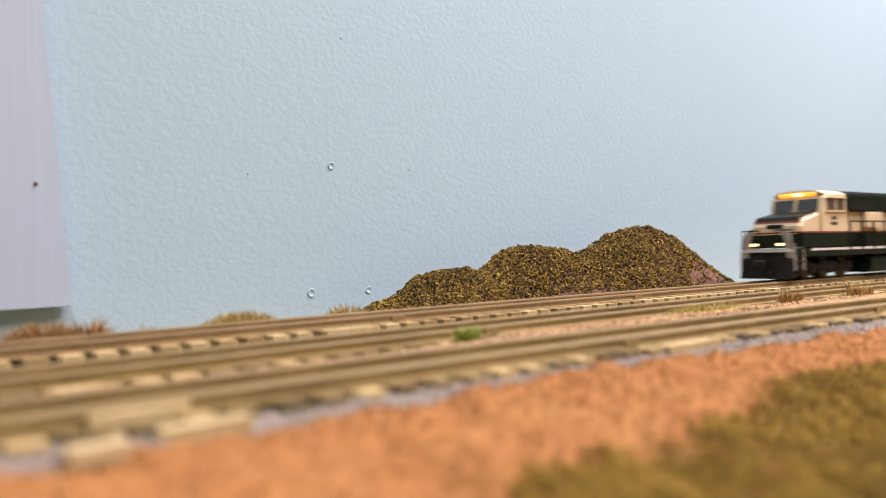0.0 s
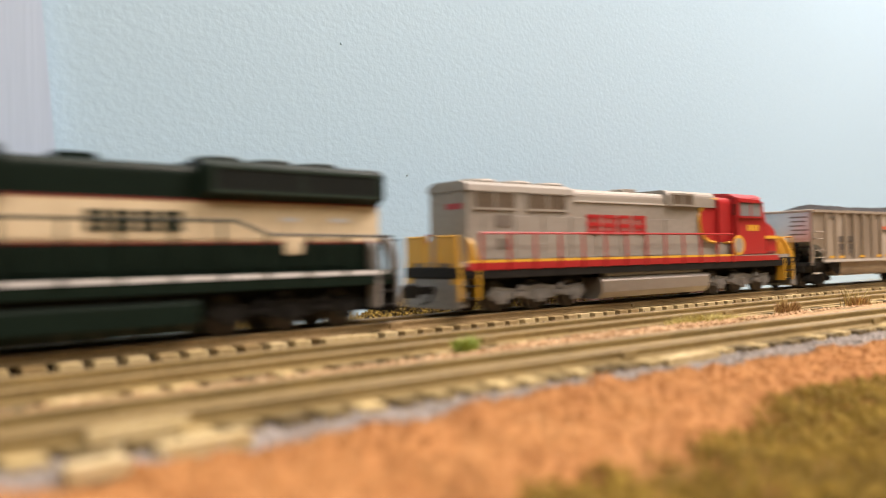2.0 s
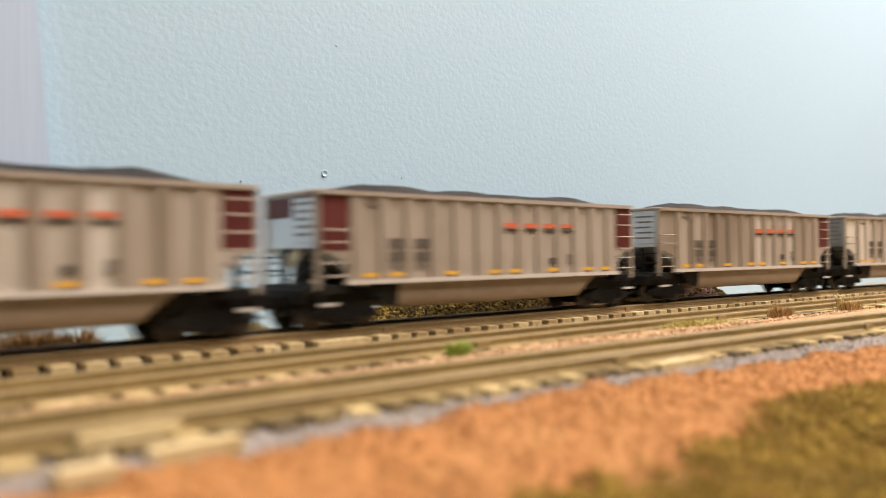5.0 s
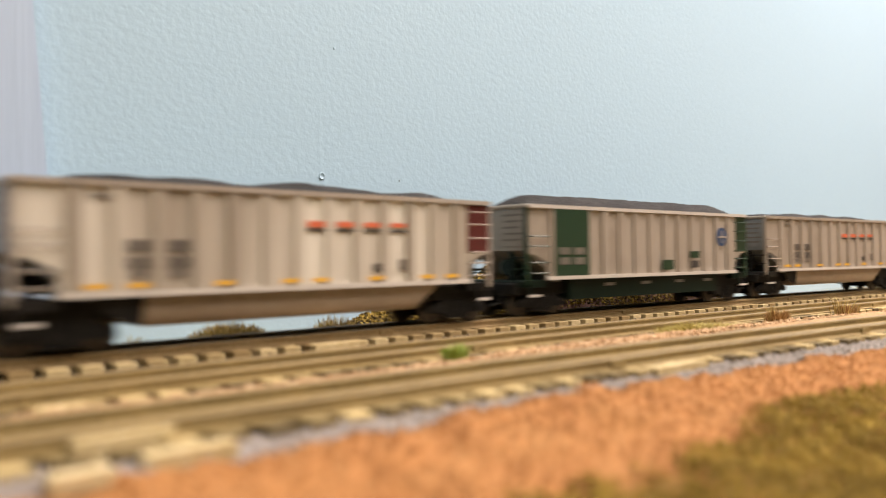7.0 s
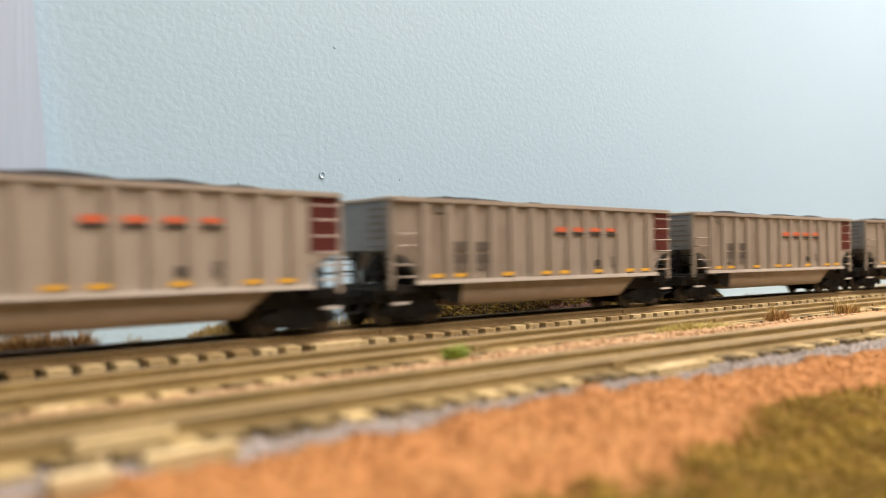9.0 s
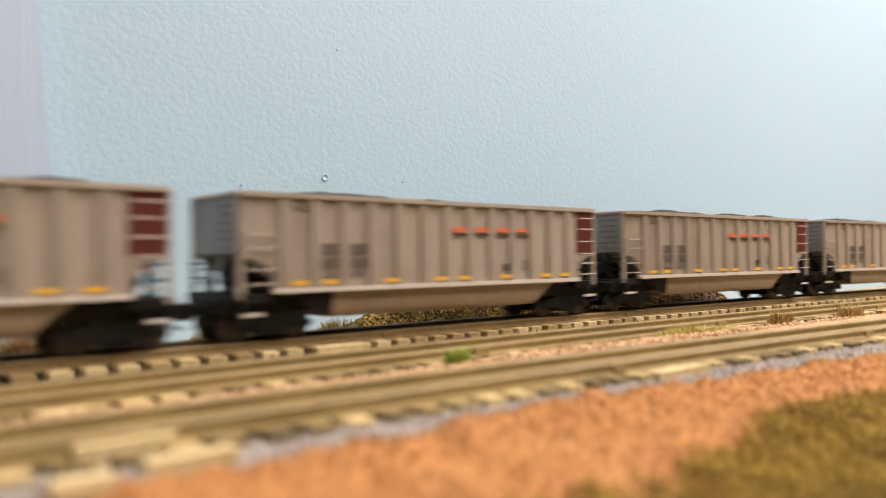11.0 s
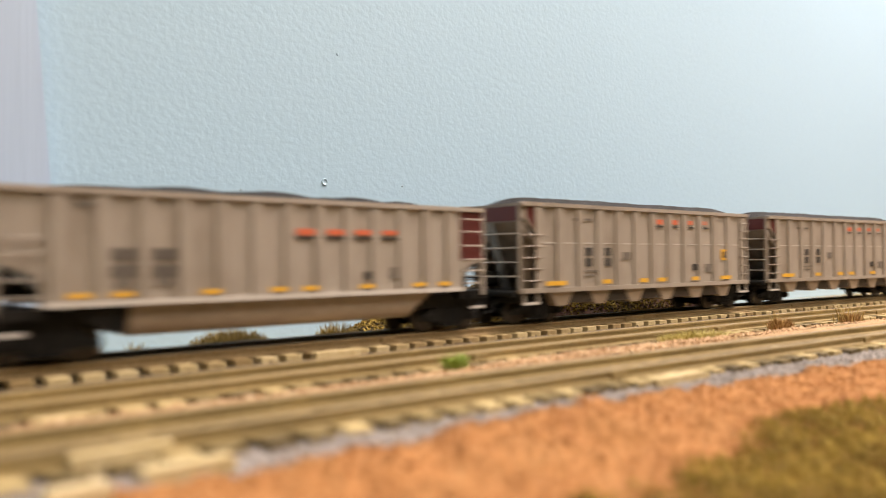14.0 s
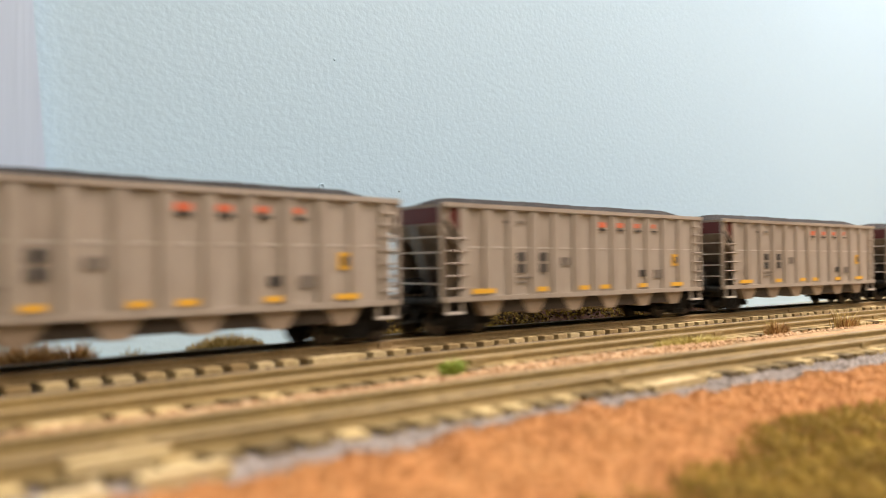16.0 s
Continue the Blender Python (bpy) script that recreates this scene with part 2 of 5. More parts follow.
# ---- mesh tools ----
class Mesh:
    """Collects vertices and faces in full-size metres."""

    def __init__(self):
        self.v, self.f = [], []

    def add(self, verts, faces):
        o = len(self.v)
        self.v += [tuple(p) for p in verts]
        self.f += [tuple(i + o for i in f) for f in faces]
        return self

    def box(self, x0, x1, y0, y1, z0, z1, c=0.0):
        """A box, its edges chamfered by c."""
        if c <= 0:
            return self.add([(x, y, z) for x in (x0, x1) for y in (y0, y1) for z in (z0, z1)],
                            [(0, 1, 3, 2), (4, 6, 7, 5), (0, 4, 5, 1), (2, 3, 7, 6), (0, 2, 6, 4), (1, 5, 7, 3)])
        prof = [(x0 + c, z0), (x1 - c, z0), (x1, z0 + c), (x1, z1 - c), (x1 - c, z1), (x0 + c, z1), (x0, z1 - c), (x0, z0 + c)]
        return self.prism(prof, y0, y1, c)

    def prism(self, prof, y0, y1, c=0.0):
        """A profile of (x, z) drawn out from y0 to y1; c draws in the two end faces."""
        n = len(prof)
        cx, cz = sum(p[0] for p in prof) / n, sum(p[1] for p in prof) / n
        rings = [(y0, 0.0), (y1, 0.0)] if c <= 0 else [(y0, c), (y0 + c, 0.0), (y1 - c, 0.0), (y1, c)]
        vs = []
        for y, inset in rings:
            for x, z in prof:
                d = math.hypot(x - cx, z - cz) or 1
                vs.append((x - (x - cx) / d * inset, y, z - (z - cz) / d * inset))
        fs = [tuple(range(n)), tuple(reversed(range((len(rings) - 1) * n, len(rings) * n)))]
        for k in range(len(rings) - 1):
            for i in range(n):
                j = (i + 1) % n
                fs.append((k * n + i, (k + 1) * n + i, (k + 1) * n + j, k * n + j))
        return self.add(vs, fs)

    def section(self, prof, x0, x1):
        """A profile of (y, z) drawn out along the train from x0 to x1."""
        n = len(prof)
        vs = [(x, y, z) for x in (x0, x1) for y, z in prof]
        fs = [tuple(range(n)), tuple(reversed(range(n, 2 * n)))]
        fs += [(i, n + i, n + (i + 1) % n, (i + 1) % n) for i in range(n)]
        return self.add(vs, fs)

    def loft(self, rings):
        """Skins closed rings of equally many points, and caps both ends."""
        n = len(rings[0])
        vs = [p for r in rings for p in r]
        fs = [tuple(range(n)), tuple(reversed(range((len(rings) - 1) * n, len(rings) * n)))]
        for k in range(len(rings) - 1):
            fs += [(k * n + i, (k + 1) * n + i, (k + 1) * n + (i + 1) % n, k * n + (i + 1) % n) for i in range(n)]
        return self.add(vs, fs)

    def disc(self, x, y, z, r, h, axis="y", n=14, lip=0.0):
        """A short cylinder of height h along its axis, from the given centre of its base."""
        rings = [(0, r - lip), (lip, r), (h - lip, r), (h, r - lip)] if lip else [(0, r), (h, r)]
        out = []
        for d, q in rings:
            ring = []
            for i in range(n):
                a, b = q * math.cos(2 * math.pi * i / n), q * math.sin(2 * math.pi * i / n)
                ring.append((x + a, y + d, z + b) if axis == "y" else (x + a, y + b, z + d) if axis == "z" else (x + d, y + a, z + b))
            out.append(ring)
        return self.loft(out)

    def tube(self, path, r, n=6):
        """A rod through the points of a path."""
        rings = []
        for i, p in enumerate(path):
            p = Vector(p)
            a, b = Vector(path[max(0, i - 1)]), Vector(path[min(len(path) - 1, i + 1)])
            d = (b - a).normalized()
            s = d.cross(Vector((0, 0, 1)) if abs(d.z) < 0.9 else Vector((1, 0, 0))).normalized()
            t = d.cross(s)
            rings.append([tuple(p + s * r * math.cos(2 * math.pi * k / n) + t * r * math.sin(2 * math.pi * k / n)) for k in range(n)])
        return self.loft(rings)


def mesh_of(name, m, mat, smooth=False):
    data = bpy.data.meshes.new(name)
    data.from_pydata([(x * K, y * K, z * K) for x, y, z in m.v], [], m.f)
    bm = bmesh.new()
    bm.from_mesh(data)
    bmesh.ops.recalc_face_normals(bm, faces=bm.faces)
    bm.to_mesh(data)
    bm.free()
    data.materials.append(mat)
    if smooth:
        data.polygons.foreach_set("use_smooth", [True] * len(data.polygons))
    return data


def part(name, m, mat, parent=None, label="", smooth=False):
    ob = new(name, m if isinstance(m, bpy.types.Mesh) else mesh_of(name, m, mat, smooth))
    ob.parent = parent
    if label:
        tagged(ob, label)
    return ob


def thing(name, label, category, group="", kind=""):
    return tagged(new(name), label, category, group, kind)


# ---- the line of the track ----
D0, TH, BEND = 26.26, 0.6973, -0.0025


def on_line(s, v, z):
    """s along the main track, v from its middle towards the camera, z over the rail head."""
    a, b = TH + BEND * s / 2, TH + BEND * s
    return Vector((s * math.cos(a) + v * math.sin(b), D0 + s * math.sin(a) - v * math.cos(b), z))


def yard_v(s):
    """The middle of the nearest track, which runs slightly apart from the others."""
    return 8.70 + 0.05 * max(-25, min(45, s))


WALL_A, WALL_B = on_line(-12, -7.2, 0), on_line(27, -9.0, 0)
WALL_D = (WALL_B - WALL_A).normalized()
WALL_N = Vector((WALL_D.y, -WALL_D.x, 0))


def on_wall(a, z, out=0.0):
    """a along the wall from its first point, out towards the room."""
    p = WALL_A + WALL_D * a + WALL_N * out
    return Vector((p.x, p.y, z))


# ---- the room round the layout ----
def slab(name, corners, thick, mat, label="", category=""):
    """A flat slab from four corners in real metres, drawn out along z or its normal."""
    a, b, c, d = [Vector(p) for p in corners]
    n = (b - a).cross(d - a).normalized() * thick
    m = bpy.data.meshes.new(name)
    m.from_pydata([*(a, b, c, d), *(p + n for p in (a, b, c, d))], [],
                  [(3, 2, 1, 0), (4, 5, 6, 7), (0, 1, 5, 4), (1, 2, 6, 5), (2, 3, 7, 6), (3, 0, 4, 7)])
    m.materials.append(mat)
    return tagged(new(name, m), label, category, kind="structure")


def wall_slab(name, a0, a1, z0, z1, out, thick, mat, label):
    p, q_ = on_wall(a0, z0, out) * K, on_wall(a1, z0, out) * K
    up = Vector((0, 0, (z1 - z0) * K))
    return slab(name, (q_, p, p + up, q_ + up), thick, mat, label, "wall")


wall_slab("wall_north", -460, 460, -100, 205, 0.0, 0.02, M_WALL, "light blue painted wall with orange-peel texture")
# the smooth painted board on the wall, and the slot behind its lower edge
pan = Mesh()
a, b = -60.0, 2.3
vs = []
for out in (0.12, 0.52):
    c = 0.04 if out > 0.2 else 0.0
    vs += [on_wall(a, 0.33, out), on_wall(b - c, 0.42 + c, out), on_wall(b - 8.6 - c, 120, out), on_wall(a, 120, out)]
pan.add(vs, [(0, 1, 2, 3), (7, 6, 5, 4), (0, 4, 5, 1), (1, 5, 6, 2), (2, 6, 7, 3), (3, 7, 4, 0)])
panel = part("wall_panel", pan, M_PANEL)
tagged(panel, "smooth light blue painted board fixed on the wall", "wall panel", kind="structure")

far = [on_wall(460, 0, 0) * K, on_wall(-460, 0, 0) * K]
back = [p + WALL_N * 3.2 for p in far]
Z0, Z1 = -0.95, 1.32


def room_wall(name, a, b):
    slab(name, (Vector((a.x, a.y, Z0)), Vector((b.x, b.y, Z0)), Vector((b.x, b.y, Z1)), Vector((a.x, a.y, Z1))), 0.05, M_PLASTER,
         "plain off-white plaster room wall", "wall")


room_wall("wall_east", far[0], back[0])
room_wall("wall_west", back[1], far[1])
room_wall("wall_south", back[0], back[1])
slab("floor", [Vector((p.x, p.y, Z0)) for p in (far[0], far[1], back[1], back[0])], -0.05, M_FLOOR, "dark carpeted room floor", "floor")
slab("ceiling", [Vector((p.x, p.y, Z1)) for p in (far[0], back[0], back[1], far[1])], -0.05, M_PLASTER, "plain white room ceiling", "ceiling")


# ---- scenery: one sheet of ground ----
def bank_edge(s):
    """Where the orange bank begins, beyond the middle of the nearest track."""
    return 2.0 - 0.22 * math.exp(-((s + 6) / 3.2) ** 2) + 0.35 * max(0, min(1, (s + 1) / 8)) + 0.22 * noise.noise(Vector((s * 0.9, 3, 0))) + 0.12 * noise.noise(Vector((s * 2.3, 8, 0)))


def ground_z(s, v):
    y3 = yard_v(s)
    p = Vector((s * 0.5, v * 0.5, 0))
    if v < -1.7:
        z = -0.5 - 0.45 * min(1, (-1.7 - v) / 3.5)
    elif v < 1.5:
        z = -0.42
    elif v < 2.7:
        z = -0.38 - 0.11 * (v - 1.5)
    elif v < y3 - 2.9:
        z = -0.51
    elif v < y3 - 1.3:
        z = -0.51 + (0.12 + 0.16 * max(0, min(1, (s + 7) / 6))) * math.sin((v - y3 + 2.9) / 1.6 * math.pi)
    elif v < y3 + bank_edge(s) - 0.15:
        z = -0.53 - 0.10 * max(0, v - y3 - 1.4)
    else:
        w = v - y3 - bank_edge(s) + 0.15
        lump = 0.03 + 0.12 * math.exp(-((s + 6) / 4.5) ** 2) + 0.16 * noise.noise(Vector((s * 0.8, v * 0.5, 4)))
        z = -0.60 + lump * math.sin(min(1, w / 0.7) * math.pi / 2) - 0.19 * max(0, min(4.5, w - 0.7))
        return z + 0.13 * noise.noise(p * 2.3) + 0.10 * noise.noise(p * 5.1) + 0.05 * noise.noise(p * 11)
    return z + 0.025 * (noise.noise(p * 2.3) + 0.6 * noise.noise(p * 6.1))


def spaced(spans):
    out = []
    for a, b, n in spans:
        out += list(np.linspace(a, b, n, endpoint=False))
    return out + [spans[-1][1]]


M_GROUND = bpy.data.materials.new("scenic_ground")
M_GROUND.use_nodes = True


def ground_material():
    n, l = M_GROUND.node_tree.nodes, M_GROUND.node_tree.links
    b = n["Principled BSDF"]
    b.inputs["Roughness"].default_value = 0.95
    uv = n.new("ShaderNodeUVMap")
    sep = n.new("ShaderNodeSeparateXYZ")
    l.new(uv.outputs[0], sep.inputs[0])
    tc = n.new("ShaderNodeTexCoord")
    noises = []
    for scale in (70, 1300):
        a = n.new("ShaderNodeTexNoise")
        a.inputs["Scale"].default_value, a.inputs["Detail"].default_value = scale, 5
        l.new(tc.outputs["Object"], a.inputs["Vector"])
        noises.append(a)
    wob = n.new("ShaderNodeMath")
    wob.operation = "MULTIPLY_ADD"
    l.new(noises[0].outputs["Fac"], wob.inputs[0])
    wob.inputs[1].default_value = 0.05
    l.new(sep.outputs[1], wob.inputs[2])
    ramp = n.new("ShaderNodeValToRGB")
    # the near-black stops from -1.2 to 1.6 paint shadow between the main ties
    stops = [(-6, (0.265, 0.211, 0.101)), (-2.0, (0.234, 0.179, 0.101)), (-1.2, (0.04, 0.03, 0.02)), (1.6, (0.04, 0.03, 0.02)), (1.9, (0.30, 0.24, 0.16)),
             (2.7, (0.26, 0.20, 0.11)), (5.2, (0.25, 0.19, 0.09)), (5.6, (0.42, 0.27, 0.14)), (7.1, (0.42, 0.27, 0.14)), (7.4, (0.20, 0.155, 0.075)),
             (9.3, (0.20, 0.165, 0.10)), (9.7, (0.24, 0.215, 0.20)), (10.3, (0.26, 0.235, 0.22)), (10.5, (0.40, 0.185, 0.06)), (13.8, (0.40, 0.185, 0.06)), (14.3, (0.16, 0.105, 0.015))]
    el = ramp.color_ramp.elements
    el[1].position, el[1].color = 1.0, (*stops[-1][1], 1)
    el[0].position, el[0].color = (stops[0][0] + 13.05) / 42, (*stops[0][1], 1)
    for v, c in stops[1:]:
        el.new((v + 13.05) / 42).color = (*c, 1)
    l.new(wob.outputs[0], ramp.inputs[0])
    mixn = n.new("ShaderNodeMix")
    mixn.data_type, mixn.blend_type = "RGBA", "MULTIPLY"
    mixn.inputs[0].default_value = 0.7
    fr = n.new("ShaderNodeValToRGB")
    fr.color_ramp.elements[0].position, fr.color_ramp.elements[0].color = 0.3, (0.55, 0.52, 0.5, 1)
    fr.color_ramp.elements[1].position, fr.color_ramp.elements[1].color = 0.7, (1.25, 1.25, 1.25, 1)
    l.new(noises[1].outputs["Fac"], fr.inputs[0])
    l.new(ramp.outputs[0], mixn.inputs[6])
    l.new(fr.outputs[0], mixn.inputs[7])
    l.new(mixn.outputs[2], b.inputs["Base Color"])
    bn = n.new("ShaderNodeBump")
    bn.inputs["Distance"].default_value = 0.0006
    l.new(noises[1].outputs["Fac"], bn.inputs["Height"])
    l.new(bn.outputs[0], b.inputs["Normal"])


ground_material()
S_STEPS = spaced([(-304, -40, 60), (-40, -20, 30), (-20, 12, 220), (12, 50, 110), (50, 368, 80)])
V_STEPS = spaced([(-7.0, 8, 60), (8, 18, 90), (18, 60, 20)])


def build_ground():
    m = bpy.data.meshes.new("ground")
    vs, uv = [], []
    for s in S_STEPS:
        y3 = yard_v(s)
        for v in V_STEPS:
            vv = v
            p = on_line(s, vv, ground_z(s, vv))
            if v == V_STEPS[0]:
                # the back row runs into the wall
                d = (p - WALL_A).dot(WALL_N)
                p = p - WALL_N * (d + 0.5)
            vs.append(p * K)
            uv.append((s / 42, (vv - (y3 - 8.6 if vv > 7.3 else 0) + (1.9 - bank_edge(s) if vv > y3 + 1.2 else 0) + 12) / 42))
    nv = len(V_STEPS)
    fs = [(i * nv + j, i * nv + j + 1, (i + 1) * nv + j + 1, (i + 1) * nv + j) for i in range(len(S_STEPS) - 1) for j in range(nv - 1)]
    m.from_pydata(vs, [], fs)
    layer = m.uv_layers.new(name="zones")
    for lp in m.loops:
        layer.data[lp.index].uv = uv[lp.vertex_index]
    m.materials.append(M_GROUND)
    m.polygons.foreach_set("use_smooth", [True] * len(m.polygons))
    m.update()
    if m.polygons[0].normal.z < 0:
        m.flip_normals()
    tagged(new("ground", m), "scenic layout ground of ballast, orange soil and olive turf", "ground", kind="structure")


build_ground()


# ---- tracks ----
def rail_profile():
    return [(-0.19, -0.245), (0.19, -0.245), (0.19, -0.215), (0.105, -0.19), (0.10, -0.09), (0.13, -0.07), (0.13, -0.012), (0.10, 0.0), (-0.10, 0.0),
            (-0.13, -0.012), (-0.13, -0.07), (-0.10, -0.09), (-0.105, -0.19), (-0.19, -0.215)]


def swept(prof, v_of, z_off, s0, s1, step):
    m = Mesh()
    rings = []
    for s in np.arange(s0, s1 + step / 2, step):
        v = v_of(s)
        rings.append([tuple(on_line(s, v + a, b + z_off)) for a, b in prof])
    return m.loft(rings)


def tie_mesh(length, width):
    return Mesh().box(-width / 2, width / 2, -length / 2, length / 2, -0.52, -0.24, 0.02)


def build_track(name, label, v_of, z_off, rail_mat, tie_mat, pitch, phase, long_ties):
    track = thing(name, label, "railway track", kind="structure")
    for side in (-0.76, 0.76):
        r = part("rail", swept(rail_profile(), lambda s: v_of(s) + side, z_off, -300, 364, 4.0), rail_mat, track)
        # thin strip on the head; its darker colour evens top and side brightness
        top = [(-0.095, 0.001), (0.095, 0.001), (0.095, 0.006), (-0.095, 0.006)]
        part("rail_head", swept(top, lambda s: v_of(s) + side, z_off, -300, 364, 4.0), M_RAILTOP, r, "running surface coloured darker to offset the light from above")
    shared = mesh_of("tie", tie_mesh(2.75, 0.50), tie_mat)
    rest = Mesh()
    rng = random.Random(name)
    for i in range(int(-299 / pitch), int(363 / pitch)):
        s = i * pitch + phase
        a = TH + BEND * s + rng.uniform(-0.012, 0.012)
        p = on_line(s, v_of(s) + rng.uniform(-0.05, 0.05), z_off + rng.uniform(-0.012, 0.006))
        if -24 < s < 48:
            t = part("tie", shared, None, track)
            t.matrix_basis = Matrix.Translation(p * K) @ Matrix.Rotation(a, 4, "Z")
        else:
            tm = Matrix.Translation(p) @ Matrix.Rotation(a, 4, "Z")
            box = Mesh().box(-0.25, 0.25, -1.375, 1.375, -0.52, -0.24)
            rest.add([tm @ Vector(q) for q in box.v], box.f)
    tagged(part("tie", rest, tie_mat, track), kind="stuff")
    for s, v, ln, w, top in long_ties:
        box = Mesh().box(-ln / 2, ln / 2, -w / 2, w / 2, -0.45, top, 0.03)
        b = part("timber", box, M_TIE, track, "long pale tan timber beside the rail")
        b.matrix_basis = Matrix.Translation(on_line(s, v, z_off) * K) @ Matrix.Rotation(TH + BEND * s, 4, "Z")
    # small joint plates that clasp the rails
    for s in (-21.3, -2.6, 9.4, 22.5):
        jb = Mesh().box(-0.26, 0.26, 0.595, 0.925, -0.23, -0.05, 0.02)
        b = part("rail_joiner", jb, rail_mat, track)
        b.matrix_basis = Matrix.Translation(on_line(s, v_of(s) + 1.52, z_off) * K) @ Matrix.Rotation(TH + BEND * s, 4, "Z")
    return track


build_track("main_track", "brown-railed model track under the train on tan ties", lambda s: 0.0, 0.0, M_RAIL, M_TIE, 0.745, -0.165, [(-4.9, 1.55, 1.5, 0.3, -0.2)])
build_track("passing_track", "weathered model siding track in pale ballast", lambda s: 4.1, -0.15, M_RAIL2, M_TIE2, 0.745, -0.0, [(-13.25, 5.45, 0.85, 0.35, -0.19)])
build_track("yard_track", "weathered model yard track nearest the orange bank", yard_v, -0.15, M_RAIL2, M_TIE2, 0.745, -0.10,
            [(-13.5, 9.02, 1.4, 0.22, -0.06), (-12.9, 9.75, 1.3, 0.32, -0.22), (-14.4, 9.95, 0.75, 0.32, -0.22), (-1.1, 10.0, 2.0, 0.35, -0.2)])


# ---- grains, turf and tufts ----
def scatter(name, label, category, mat, count, s_span, v_span, size, seed, flat=0.7, keep=None, lift=0.0):
    rng = random.Random(seed)
    m = Mesh()
    for _ in range(count):
        s = rng.uniform(*s_span)
        v = rng.uniform(*v_span)
        if v_span[0] > 7.0:
            v += yard_v(s) - 8.6
        if keep and not keep(s, v, rng):
            continue
        r = size * rng.uniform(0.45, 1.3)
        p = on_line(s, v, ground_z(s, v) + r * 0.2 + lift * rng.random())
        pts = []
        for d in ((1, 0, 0), (0, 1, 0), (-1, 0, 0), (0, -1, 0), (0, 0, flat), (0, 0, -flat)):
            j = Vector([c + rng.uniform(-0.35, 0.35) for c in d]) * r
            pts.append(p + j)
        m.add(pts, [(0, 1, 4), (1, 2, 4), (2, 3, 4), (3, 0, 4), (1, 0, 5), (2, 1, 5), (3, 2, 5), (0, 3, 5)])
    ob = part(name, m, mat)
    return tagged(ob, label, category, kind="stuff")


scatter("ballast", "pale grey-tan ballast grains between the tracks", "ballast", M_BALLAST, 6500, (-20, 45), (1.8, 3.0), 0.06, 1)
# these grains carry the tie gaps' shadow in their colour
scatter("ballast", "ballast grains between the ties, coloured dark for the gaps' shadow", "ballast", M_SHADEB, 3500, (-20, 45), (-2.2, 1.6), 0.05, 9)
scatter("ballast", "peach-coloured ballast grains between two sidings", "ballast", M_PEACH, 9000, (-18, 40), (5.75, 7.2), 0.07, 2)
scatter("ballast", "grey ballast grains along the nearest track", "ballast", M_GREYB, 11000, (-18, 32), (9.6, 11.0), 0.05, 3, 0.7, lambda s, v, rng: v < yard_v(s) + bank_edge(s) + 0.05)
scatter("soil", "loose orange soil grains on the bank", "soil", M_SOIL, 60000, (-19, 26), (10.0, 15.4), 0.032, 4, 0.8, lambda s, v, rng: v > yard_v(s) + bank_edge(s) - 0.1 + 0.2 * rng.random())


def turf_here(s, v, rng):
    p = Vector((s * 0.35, v * 0.35, 3.0))
    return v > 13.95 - 0.15 * max(0, min(6, s + 9)) + 0.9 * noise.noise(p) + 0.25 * noise.noise(p * 3.1) + rng.uniform(-0.25, 0.25)


scatter("turf", "olive green ground foam turf on the orange bank", "turf", M_TURF, 95000, (-16, 16), (11.8, 19.5), 0.045, 5, 0.9, turf_here, 0.08)


def tuft(name, label, s, v, mat, blades, spread_r, height, seed, lean=0.5):
    rng = random.Random(seed)
    m = Mesh()
    z = ground_z(s, v)
    for _ in range(blades):
        a, r = rng.uniform(0, 6.283), spread_r * math.sqrt(rng.random())
        b = Vector((r * math.cos(a), r * math.sin(a) * 0.6, 0))
        h = height * rng.uniform(0.5, 1.1) * (1 - 0.45 * (r / spread_r) ** 2)
        out = Vector((math.cos(a + rng.uniform(-0.8, 0.8)), math.sin(a + rng.uniform(-0.8, 0.8)), 0)) * h * lean * rng.uniform(0.1, 1.0)
        w = 0.022 * rng.uniform(0.7, 1.3)
        t = rng.uniform(0, 3.14)
        d = Vector((math.cos(t), math.sin(t), 0)) * w
        e = Vector((-d.y, d.x, 0))
        mid, tip = b + out * 0.35 + Vector((0, 0, h * 0.6)), b + out + Vector((0, 0, h))
        pts = [b + d, b - d * 0.5 + e, b - d * 0.5 - e, mid + d * 0.8, mid - d * 0.4 + e * 0.8, mid - d * 0.4 - e * 0.8, tip]
        m.add(pts, [(0, 1, 4, 3), (1, 2, 5, 4), (2, 0, 3, 5), (3, 4, 6), (4, 5, 6), (5, 3, 6)])
    ob = part(name, m, mat)
    ob.matrix_basis = Matrix.Translation(on_line(s, v, z - 0.02) * K) @ Matrix.Rotation(TH, 4, "Z")
    return tagged(ob, label, "grass tuft", "static grass tufts")


tuft("grass_tuft", "rust-brown dry grass tuft at the wall's foot", -11.45, -3.4, M_RUST, 1500, 0.95, 1.05, 11)
tuft("grass_tuft", "small spiky rust-brown grass tuft at the wall's foot", -10.2, -3.4, M_RUST, 260, 0.40, 1.12, 12)
tuft("grass_tuft", "tiny straw-coloured grass tuft beside the track", -8.65, -3.4, M_STRAW, 110, 0.28, 0.74, 13)
tuft("grass_tuft", "broad straw-yellow grass tuft beside the track", -5.66, -3.4, M_STRAW, 2200, 1.3, 0.92, 14, 0.25)
tuft("grass_tuft", "low pale straw grass tuft at the hill's foot", -1.64, -3.4, M_STRAW, 500, 0.85, 0.92, 15, 0.3)
tuft("grass_tuft", "low straw-coloured grass tuft at the hill's far foot", 26.6, -3.6, M_STRAW, 220, 1.6, 0.6, 16)
